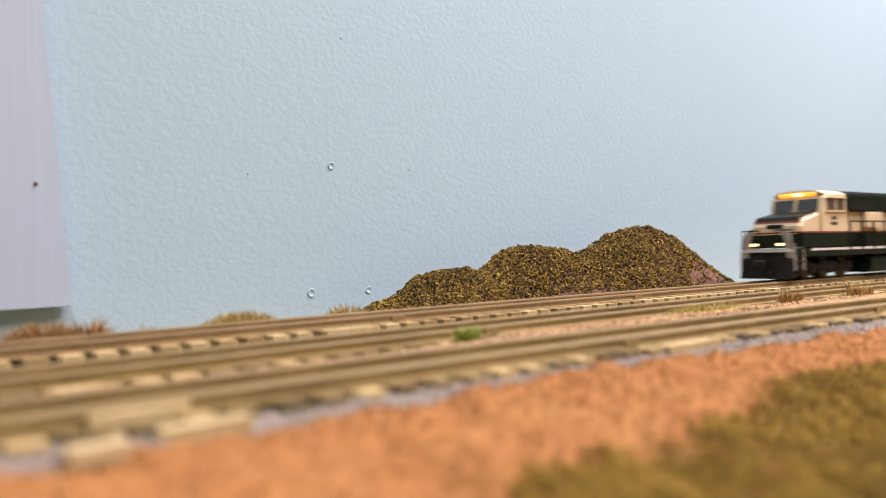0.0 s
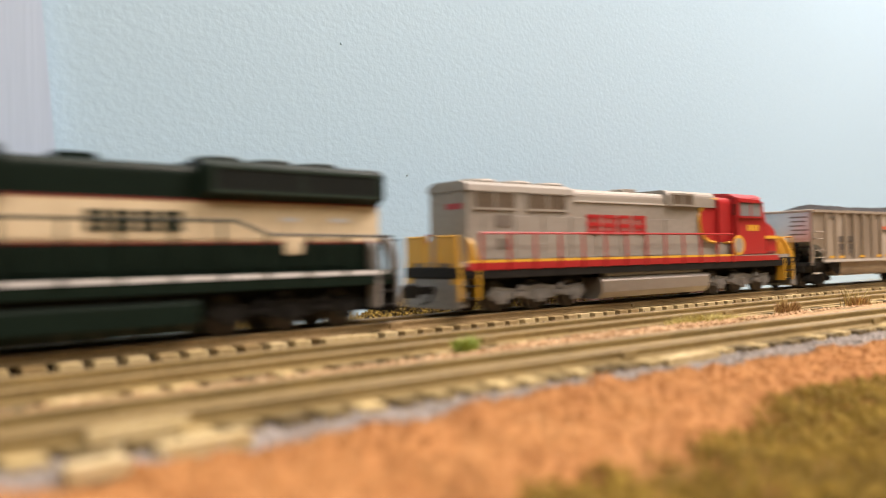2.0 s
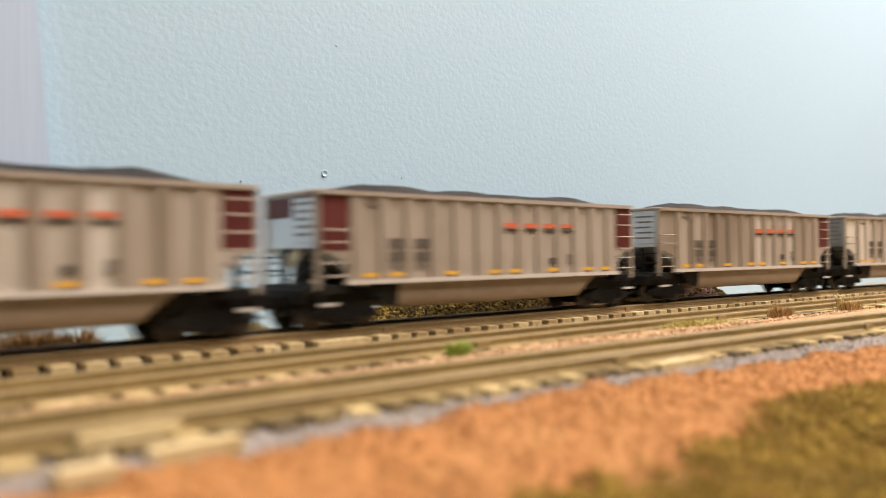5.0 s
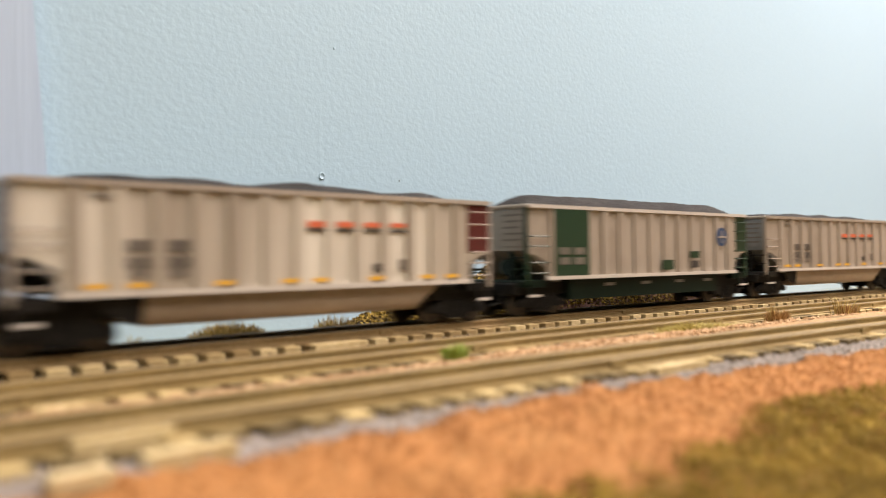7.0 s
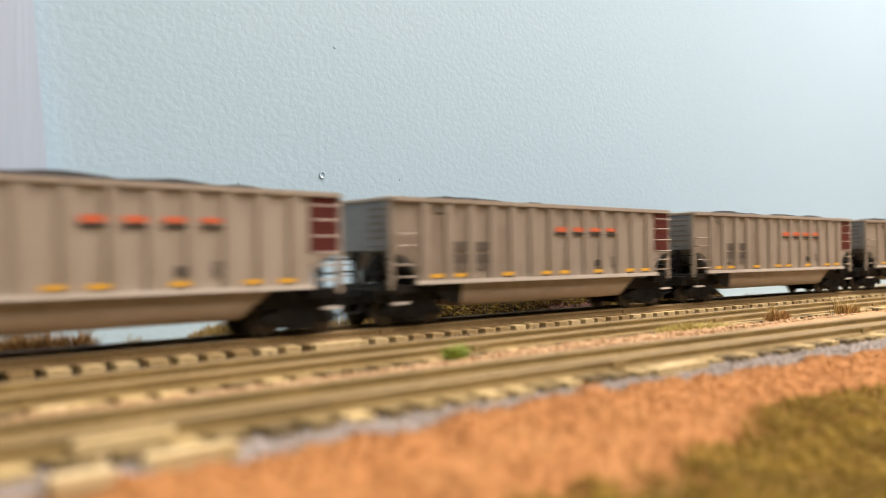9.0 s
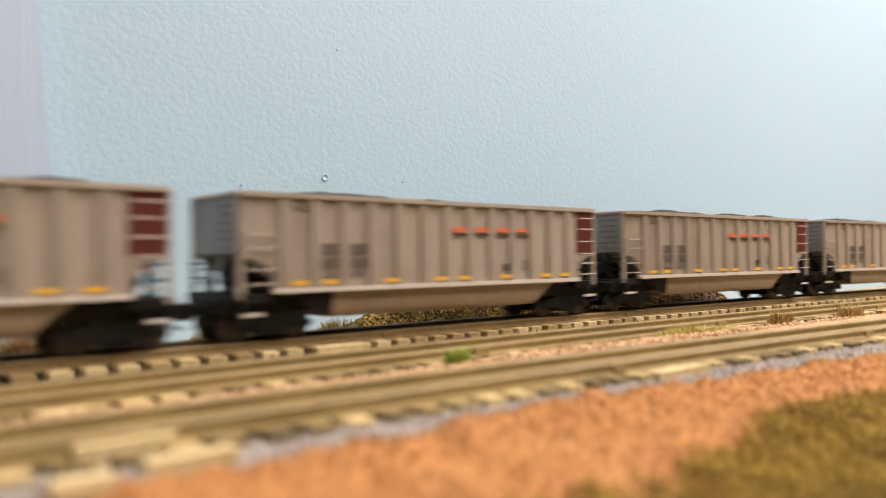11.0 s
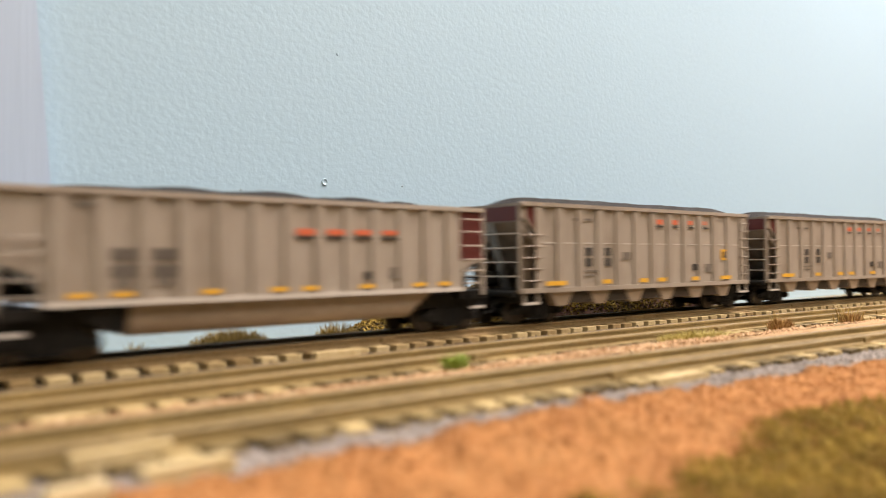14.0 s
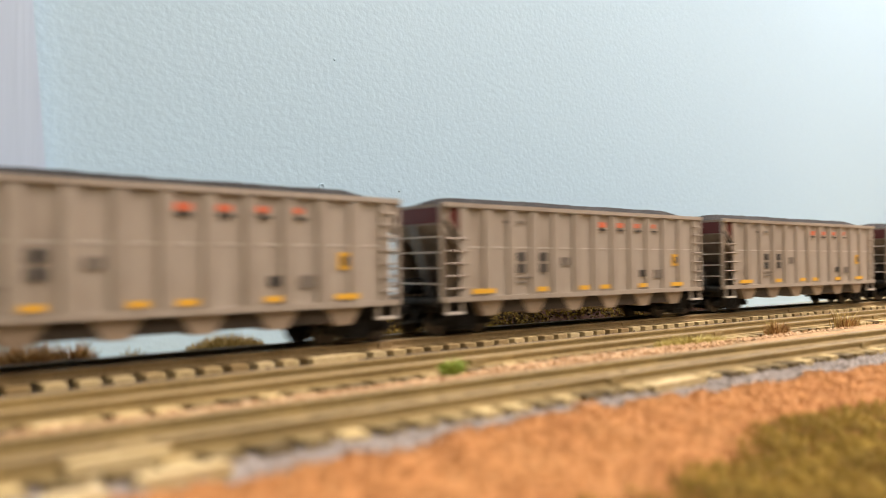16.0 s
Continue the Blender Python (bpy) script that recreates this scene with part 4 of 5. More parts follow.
def hopper(seed, label):
    """A rapid-discharge hopper: ribbed sides, open ladder bays at the ends and a row of discharge chutes below."""
    car = thing("hopper_car", label, "hopper car", "coal train")
    top, sill, X, W_ = 4.30, 1.22, 7.29, 1.52
    for side in (-1, 1):
        yf = side * W_
        a, b = (-W_, -W_ + 0.06) if side < 0 else (W_ - 0.06, W_)
        s = part("side_sheet", Mesh().prism([(-6.35, sill), (6.6, sill), (6.6, 3.0), (X, 3.9), (X, top - 0.1), (-X, top - 0.1), (-X, 3.9), (-6.35, 3.0)], a, b), M_ALU, car)
        for k in range(13):
            r = part("rib", ARIB, None, s)
            r.matrix_basis = Matrix.Translation(Vector((-6.45 + k * 1.1, yf, 0)) * K) @ Matrix.Rotation(0 if side < 0 else math.pi, 4, "Z")
        c0, c1 = (-W_ - 0.10, -W_ + 0.08) if side < 0 else (W_ - 0.08, W_ + 0.10)
        part("top_chord", Mesh().box(-X - 0.02, X + 0.02, c0, c1, top - 0.14, top, 0.03), M_ALU, car)
        part("side_sill", Mesh().box(-X, X, c0, c1, sill - 0.10, sill + 0.06, 0.02), M_ALU, car)
        part("seam", Mesh().box(-6.3, 6.55, yf - 0.012 if side < 0 else yf, yf if side < 0 else yf + 0.012, 2.86, 2.90), M_SILL, car)
        for e in (-1, 1):
            post = part("corner_post", Mesh().box(e * X - 0.06, e * X + 0.06, min(yf, yf - side * 0.1), max(yf, yf - side * 0.1), 1.1, top - 0.1, 0.02), M_ALU, car)
            inner = e * 6.36 if e < 0 else 6.62
            for z in (1.55, 1.95, 2.35, 2.75, 3.15) + ((3.5, 3.85) if e > 0 else ()):
                x0, x1 = sorted((e * (X - 0.04), inner))
                part("grab_iron", Mesh().tube([(x0, yf, z), (x0, yf + side * 0.1, z), (x1, yf + side * 0.1, z), (x1, yf, z)], 0.022, 5), M_ALU_D, post)
            for d in (0.14, 0.80):
                part("step_post", Mesh().box(e * (X - d) - 0.05, e * (X - d) + 0.05, yf - 0.04, yf + 0.04, 0.78, 1.14, 0.01), M_ALU, car)
            # closes the recessed bay; its shade is in the dark brown colour
            part("bay_sheet", Mesh().prism([(e * 6.30, 1.2), (e * 7.05, 1.2), (e * 7.1, 3.75), (e * 6.30, 3.3)], *sorted((side * 1.18, side * 1.22))), M_BROWNGR, car, "slope-sheet brace behind the ladder, coloured dark brown for shade")
            part("step", Mesh().box(*sorted((e * (X - 0.1), e * (X - 0.85))), yf - 0.09, yf + 0.09, 0.72, 0.80, 0.01), M_SILL, car)
        # a maroon gusset at the leading end
        part("end_panel", Mesh().prism([(-7.0, top - 0.16), (-6.36, top - 0.16), (-6.36, 3.12), (-6.5, 3.2), (-7.0, 3.8)], *sorted((yf, yf + side * 0.016))), M_MAROON, car)
        # chutes: tan wedges; dark plates stand in for the shaded openings between
        for k in range(6):
            x = -5.2 + k * 2.1
            part("chute", Mesh().prism([(x - 0.62, sill - 0.09), (x + 0.62, sill - 0.09), (x + 0.28, 0.62), (x - 0.28, 0.62)], *sorted((yf - side * 0.02, yf - side * 0.75)), 0.02), M_ALU_T, car)
        for k in range(5):
            x = -4.15 + k * 2.1
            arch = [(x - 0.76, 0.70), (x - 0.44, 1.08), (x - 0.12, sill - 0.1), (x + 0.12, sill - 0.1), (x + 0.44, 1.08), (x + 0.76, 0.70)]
            part("gate", Mesh().prism(arch, *sorted((yf - side * 0.08, yf - side * 0.18))), M_OPENING, car, "dark plate for the shaded opening between chutes")
        # markings
        for k, x in enumerate((0.13, 1.23, 2.33, 3.40)):
            bar(car, "logo", x, x + 0.64 - 0.04 * k, 3.68 + 0.015 * k, 3.88, yf + side * 0.03, M_ORANGE)
            bar(car, "logo", x - 0.02, x + 0.66, 3.56, 3.625, yf + side * 0.03, M_INK)
        number_bars(car, yf + side * 0.02, -4.3, 2.42, M_INK, 2, 0.74, 1.1, 2, 0.30)
        bar(car, "marking", -4.4, -3.3, 1.82, 1.88, yf + side * 0.018, M_DIM)
        bar(car, "marking", -4.4, -3.5, 1.66, 1.72, yf + side * 0.018, M_DIM)
        bar(car, "marking", -4.6, -3.6, 3.70, 3.80, yf + side * 0.018, M_DIM)
        bar(car, "marking", -1.75, -1.3, 2.25, 2.55, yf + side * 0.018, M_DIM)
        bar(car, "marking", 2.9, 3.4, 1.78, 2.05, yf + side * 0.018, M_INK)
        bar(car, "marking", 3.85, 4.4, 1.7, 2.05, yf + side * 0.016, M_DIM)
        bar(car, "emblem", 5.1, 5.58, 2.2, 2.68, yf + side * 0.018, M_YELLOW)
        bar(car, "marking", 5.24, 5.44, 2.3, 2.58, yf + side * 0.03, M_INK)
        for x, w in ((-5.6, 0.52), (-2.8, 0.26), (-0.55, 0.26), (0.65, 0.28), (3.0, 0.26), (5.35, 0.42)):
            bar(car, "reflector", x - w, x + w, 1.36, 1.52, yf + side * 0.085, M_YELLOW)
    for e in (-1, 1):
        m = Mesh().prism([(e * X, top - 0.04), (e * (X - 0.06), top - 0.04), (e * (X - 0.06), 3.7), (e * (X - 2.3), 1.3), (e * (X - 2.3), 1.2), (e * X, 3.6)], -W_ + 0.06, W_ - 0.06)
        part("end_sheet", m, M_ALU_D, car)
        part("end_panel", Mesh().box(*sorted((e * X, e * (X + 0.02))), -1.42, 1.42, 3.65, 4.16), M_MAROON, car)
        part("end_sill", Mesh().box(*sorted((e * 6.3, e * 7.6)), -1.45, 1.45, 1.0, 1.2, 0.04), M_BLACK, car)
        part("end_brace", Mesh().prism([(e * 6.5, 1.2), (e * 6.62, 1.2), (e * 7.4, 3.6), (e * 7.28, 3.6)], -0.12, 0.12), M_ALU_E, car)
        part("air_reservoir", Mesh().disc(e * 6.9 - 0.35, -0.5 * e, 1.6, 0.28, 0.7, "x", 12, 0.05), M_BLACK, car)
        for z in (1.7, 2.2, 2.7, 3.2):
            part("end_rung", Mesh().tube([(e * X, -1.45, z), (e * (X + 0.06), -1.45, z), (e * (X + 0.06), 1.45, z), (e * X, 1.45, z)], 0.026, 5), M_SILL, car)
        truck(car, e * 6.05, (-0.88, 0.88), M_BLACK)
        part("underframe", Mesh().box(e * 6.1 - 1.35, e * 6.1 + 1.35, -1.18, 1.18, 0.78, 1.22, 0.06), M_BLACK, car)
        part("brake_rigging", Mesh().box(e * 6.05 - 0.62, e * 6.05 + 0.62, -0.7, 0.7, 0.2, 0.8, 0.05), M_BLACK, car)
        coupler(car, e * 8.12, e, M_BLACK)
    coal_load(car, X - 0.1, W_ - 0.06, top, 0.42, seed, True)
    return car


# ---- locomotives ----
def arch_section(w, z0, z1, r=0.28, n=5):
    """A hood's section: upright sides and rounded shoulders."""
    pts = [(-w, z0)]
    pts += [(-w + r - r * math.cos(math.pi / 2 * k / n), z1 - r + r * math.sin(math.pi / 2 * k / n)) for k in range(n + 1)]
    return pts + [(-y, z) for y, z in reversed(pts)]


def handrail(loco, x0, x1, side, z, mat, step=1.35, drop=None):
    y = side * 1.46
    path = [(x0, y, z)]
    if drop:
        path += [(drop, y, z), (drop + 1.0, y, z - 0.35), (x1, y, z - 0.38)]
    else:
        path += [(x1, y, z)]
    rail = part("handrail", Mesh().tube(path, 0.045, 6), mat, loco)
    for k in range(int((x1 - x0) / step) + 1):
        x = x0 + k * step
        zz = z if not drop or x < drop else z - 0.35
        part("stanchion", Mesh().tube([(x, y + side * 0.03, 1.47), (x, y + side * 0.03, 1.7), (x, y, zz)], 0.05, 5), mat, rail)


def steps(loco, x, e, side, mat):
    """A corner stairwell between two curved plates; e points to the loco's end, x is the inner plate."""
    prof = [(0.62, 2.62), (0.95, 2.62), (1.22, 2.36), (1.42, 1.85), (1.50, 1.3), (1.50, 0.52), (1.08, 0.52), (1.05, 1.4), (0.98, 1.95), (0.85, 2.3)]
    plates = []
    for d in (0.0, 0.78):
        m = Mesh().section([(side * y, z) for y, z in prof], *sorted((x + e * d, x + e * (d + 0.09))))
        plates.append(part("stair_plate", m, mat, loco))
    for z in (0.58, 0.98, 1.38):
        part("tread", Mesh().box(*sorted((x + e * 0.02, x + e * 0.84)), *sorted((side * 1.02, side * 1.50)), z - 0.03, z + 0.03, 0.01), M_BLACK, plates[0])


def louvres(loco, x0, x1, z0, z1, y, mat, frame_mat):
    """A recessed radiator grille with slats."""
    a, b = sorted((y, y + (0.02 if y > 0 else -0.02)))
    g = part("grille", Mesh().box(x0, x1, a, b, z0, z1), mat, loco, "dark radiator grille")
    n = max(4, int((x1 - x0) / 0.28))
    for k in range(n):
        x = x0 + (k + 0.5) * (x1 - x0) / n
        c, d = sorted((y + (0.02 if y > 0 else -0.02), y + (0.04 if y > 0 else -0.04)))
        part("slat", Mesh().box(x - 0.035, x + 0.035, c, d, z0 + 0.04, z1 - 0.04), mat, g)
    c, d = sorted((y, y + (0.05 if y > 0 else -0.05)))
    for zz in (z0, z1):
        part("grille_frame", Mesh().box(x0 - 0.06, x1 + 0.06, c, d, zz - 0.04, zz + 0.04), frame_mat, g)
    for xx in (x0, (x0 + x1) / 2, x1):
        part("grille_frame", Mesh().box(xx - 0.04, xx + 0.04, c, d, z0 + 0.04, z1 - 0.04), frame_mat, g)


def fan(loco, x, z, mat):
    part("roof_fan", Mesh().disc(x, 0, z, 0.72, 0.20, "z", 20, 0.06), mat, loco)


def cab(loco, e, xr, xf, nose_x, skin, roof_mat, trim, glass):
    """A wide-nose cab: e points forward; xr its rear wall, xf its windscreen's foot, nose_x the nose's front."""
    side = [(xr, 1.75), (xf, 1.75), (xf, 3.45), (xf - e * 0.22, 4.22), (xf - e * 0.5, 4.42), (xr, 4.42)]
    body = part("cab", Mesh().prism(side, -1.46, 1.46, 0.10), skin, loco)
    part("cab_roof", Mesh().section([(-1.40, 4.40), (-1.05, 4.58), (0, 4.64), (1.05, 4.58), (1.40, 4.40)], min(xr - e * 0.05, xf - e * 0.25), max(xr - e * 0.05, xf - e * 0.25)), roof_mat, body)
    nose = [(xf, 1.75), (nose_x, 1.75), (nose_x, 2.75), (nose_x - e * 0.28, 3.15), (xf, 3.48)]
    part("nose", Mesh().prism(nose, -1.38, 1.38, 0.22), skin, body)
    for s in (-1, 1):
        xm = (xr + xf) / 2 - e * 0.12
        w = part("side_window", Mesh().box(xm - 0.9, xm + 0.9, *sorted((s * 1.45, s * 1.475)), 3.55, 4.15, 0.02), glass, body, "glazed cab side window")
        part("mullion", Mesh().box(xm - 0.04, xm + 0.04, *sorted((s * 1.45, s * 1.49)), 3.55, 4.15), skin, w)
        part("window_sill", Mesh().box(xm - 1.0, xm + 1.0, *sorted((s * 1.45, s * 1.56)), 3.46, 3.53), trim, w)
        part("window_shade", Mesh().box(xm - 1.0, xm + 1.0, *sorted((s * 1.45, s * 1.54)), 4.17, 4.22), trim, w)
        y0, y1 = sorted((s * 0.12, s * 1.2))
        sl = Mesh().prism([(xf + e * 0.02, 3.56), (xf + e * 0.04, 3.56), (xf - e * 0.14, 4.14), (xf - e * 0.16, 4.14)], y0, y1)
        part("windscreen", sl, M_GLASS, body, "dark cab windscreen pane")
    return body


def letter_block(parent, x, w, z0, z1, y, mat, k):
    """One block of a painted railway mark: plain uprights and cross bars, no letter."""
    h = z1 - z0
    m = Mesh()
    a, b = (y - 0.016, y + 0.01) if y < 0 else (y - 0.01, y + 0.016)
    for p, q_ in ((0.06, 0.34), (0.62 - 0.05 * (k % 2), 0.92)):
        m.box(x + p * w, x + q_ * w, a, b, z0 + 0.02 * h, z1 - 0.02 * h)
    a, b = (y - 0.020, y + 0.01) if y < 0 else (y - 0.01, y + 0.020)
    for p, q_ in ((0.0, 0.18), (0.42 - 0.03 * k, 0.60 - 0.03 * k), (0.84, 1.0)):
        m.box(x, x + w * (0.98 - 0.05 * (k % 3)), a, b, z0 + p * h, z0 + q_ * h)
    return part("logo", m, mat, parent)


def build_green_loco():
    lo = thing("locomotive", "dark green and cream model diesel locomotive with lit headlights", "locomotive", "locomotives")
    deck = part("frame", Mesh().box(-10.9, 10.9, -1.46, 1.46, 1.20, 1.62, 0.05), M_DKGREEN, lo)
    for s in (-1, 1):
        a, b = sorted((s * 1.455, s * 1.475))
        part("sill_stripe", Mesh().box(-9.3, 10.4, a, b, 1.49, 1.61), M_WHITE, deck, "white sill stripe")
    part("pilot_stripe", Mesh().box(-10.93, -10.88, -1.4, 1.4, 1.45, 1.62), M_WHITE, deck)
    # hood in bands of paint
    for z0, z1, mat, nm in ((1.62, 2.40, M_DKGREEN, "hood_base"), (2.46, 3.48, M_CREAM, "hood_band")):
        part(nm, Mesh().box(-5.7, 10.45, -1.0, 1.0, z0, z1), mat, lo)
    for z in (2.40, 3.48):
        part("pinstripe", Mesh().box(-5.7, 10.46, -1.012, 1.012, z, z + 0.06), M_REDLINE, lo)
    part("hood_top", Mesh().section(arch_section(1.0, 3.54, 4.42), -5.7, 10.45), M_DKGREEN, lo)
    part("inverter_cabinet", Mesh().section(arch_section(1.25, 3.54, 4.62, 0.35), -5.68, 0.0), M_DKGREEN, lo)
    part("cabinet_door", Mesh().box(-5.0, -2.2, -1.27, -1.245, 3.62, 4.1), M_GRILLE, lo)
    part("radiator_flare", Mesh().section([(-1.0, 3.54), (-1.32, 3.72), (-1.32, 4.40), (-1.12, 4.56), (1.12, 4.56), (1.32, 4.40), (1.32, 3.72), (1.0, 3.54)], 4.6, 10.44), M_DKGREEN, lo)
    for s in (-1, 1):
        louvres(lo, 4.85, 10.2, 3.74, 4.36, s * 1.32, M_GRILLE, M_GREENEDGE)
        part("air_filter_box", Mesh().box(-3.2, -1.35, *sorted((s * 1.0, s * 1.3)), 2.62, 3.5, 0.05), M_CREAM, lo)
        part("brake_unit", Mesh().box(-3.3, -1.3, *sorted((s * 1.0, s * 1.28)), 1.65, 2.35, 0.05), M_DKGREEN, lo)
        for k in range(9):
            x = -0.6 + k * 1.18
            part("hood_door", Mesh().box(x - 0.50, x + 0.50, *sorted((s * 1.0, s * 1.03)), 1.75, 2.34, 0.02), M_DKGREEN, lo)
            part("hood_door", Mesh().box(x - 0.50, x + 0.50, *sorted((s * 1.0, s * 1.022)), 2.52, 3.42, 0.02), M_CREAM, lo)
        for k in range(4):
            letter_block(lo, 1.75 + k * 0.62, 0.54, 2.72, 3.22, s * 1.03, M_DKGREEN, k)
        bar(lo, "marking", 7.0, 7.6, 3.0, 3.12, s * 1.03, M_WHITE)
        bar(lo, "marking", 8.6, 9.3, 3.0, 3.12, s * 1.03, M_WHITE)
        part("sand_box", Mesh().box(7.1, 7.7, *sorted((s * 1.0, s * 1.05)), 2.1, 2.55, 0.02), M_CREAM, lo)
        handrail(lo, -5.4, 10.6, s, 2.98, M_DKGREEN, 1.3, 5.4)
        for x, e in ((-10.05, -1), (10.0, 1)):
            steps(lo, x, e, s, M_GREYSTEP)
    for x in (5.6, 7.2, 8.8):
        fan(lo, x, 4.52, M_DKGREEN)
    part("exhaust_outlet", Mesh().box(1.3, 2.3, -0.4, 0.4, 4.35, 4.62, 0.05), M_DKGREEN, lo)
    part("fuel_tank", Mesh().section([(-1.36, 1.02), (-1.40, 0.9), (-1.40, 0.45), (-1.15, 0.20), (1.15, 0.20), (1.40, 0.45), (1.40, 0.9), (1.36, 1.02)], -3.0, 4.4), M_DKGREEN, lo)
    part("air_tank", Mesh().disc(-2.6, -1.1, 1.12, 0.16, 6.6, "x", 10, 0.03), M_BLACK, lo)
    part("centre_sill", Mesh().box(-10.6, 10.6, -0.5, 0.5, 0.75, 1.25), M_BLACK, lo)
    truck(lo, -7.0, (-1.85, 0.0, 1.85), M_BLACK, True)
    truck(lo, 7.2, (-1.85, 0.0, 1.85), M_BLACK, True)
    body = cab(lo, -1, -5.7, -8.2, -10.15, M_CREAM, M_CREAM, M_CREAM, M_GLASS_B)
    part("cab_skirt", Mesh().box(-10.16, -5.69, -1.475, 1.475, 1.66, 2.38, 0.06), M_DKGREEN, body, "dark green lower cab")
    part("pinstripe", Mesh().box(-10.17, -5.69, -1.48, 1.48, 2.38, 2.46), M_REDLINE, body)
    part("nose_patch", Mesh().prism([(-8.25, 3.50), (-9.85, 3.22), (-10.0, 3.05), (-9.95, 3.02), (-8.25, 3.42)], -1.18, 1.18), M_DKGREEN, body, "dark green anti-glare nose top")
    part("pinstripe", Mesh().prism([(-8.25, 3.44), (-9.9, 3.10), (-10.06, 2.95), (-10.0, 2.92), (-8.25, 3.36)], -1.24, 1.24), M_REDLINE, body)
    part("number_board", Mesh().box(-8.04, -7.88, -1.0, 1.0, 4.30, 4.50, 0.04), M_NUMBOARD, body, "glowing amber number board")
    part("headlight", Mesh().box(-8.10, -8.02, -0.34, 0.16, 4.33, 4.47, 0.02), M_LAMP, body, "lit cab headlight")
    part("nose_emblem", Mesh().box(-10.175, -10.14, -0.45, 0.45, 2.62, 2.84, 0.01), M_DKGREEN, body)
    for s in (-1, 1):
        bar(body, "marking", -7.25, -6.75, 3.05, 3.22, s * 1.46, M_INK)
        bar(body, "marking", -7.35, -6.7, 2.78, 2.94, s * 1.46, M_INK)
        hl = part("ditch_light", Mesh().box(-10.98, -10.86, s * 0.72 - 0.17, s * 0.72 + 0.17, 1.77, 1.90, 0.03), M_LAMP, lo, "lit yellow ditch light")
        part("pilot_rail", Mesh().tube([(-10.9, s * 0.45, 1.6), (-10.9, s * 0.45, 2.55), (-10.9, s * 1.35, 2.55), (-10.9, s * 1.4, 1.6)], 0.05, 6), M_DKGREEN, lo)
        part("rear_rail", Mesh().tube([(10.9, s * 0.35, 1.6), (10.9, s * 0.35, 2.5), (10.9, s * 1.35, 2.5), (10.9, s * 1.4, 1.6)], 0.05, 6), M_DKGREEN, lo)
    part("pilot", Mesh().prism([(-10.9, 1.25), (-10.6, 1.25), (-10.55, 0.25), (-11.15, 0.12), (-11.0, 0.75)], -1.42, 1.42, 0.05), M_BLACK, lo, "black snowplough pilot")
    part("rear_pilot", Mesh().prism([(10.9, 1.25), (10.6, 1.25), (10.6, 0.35), (10.95, 0.35)], -1.4, 1.4, 0.05), M_BLACK, lo)
    coupler(lo, -11.6, -1, M_BLACK)
    coupler(lo, 11.6, 1, M_BLACK)
    lo.scale = (0.97, 1, 1)
    return lo


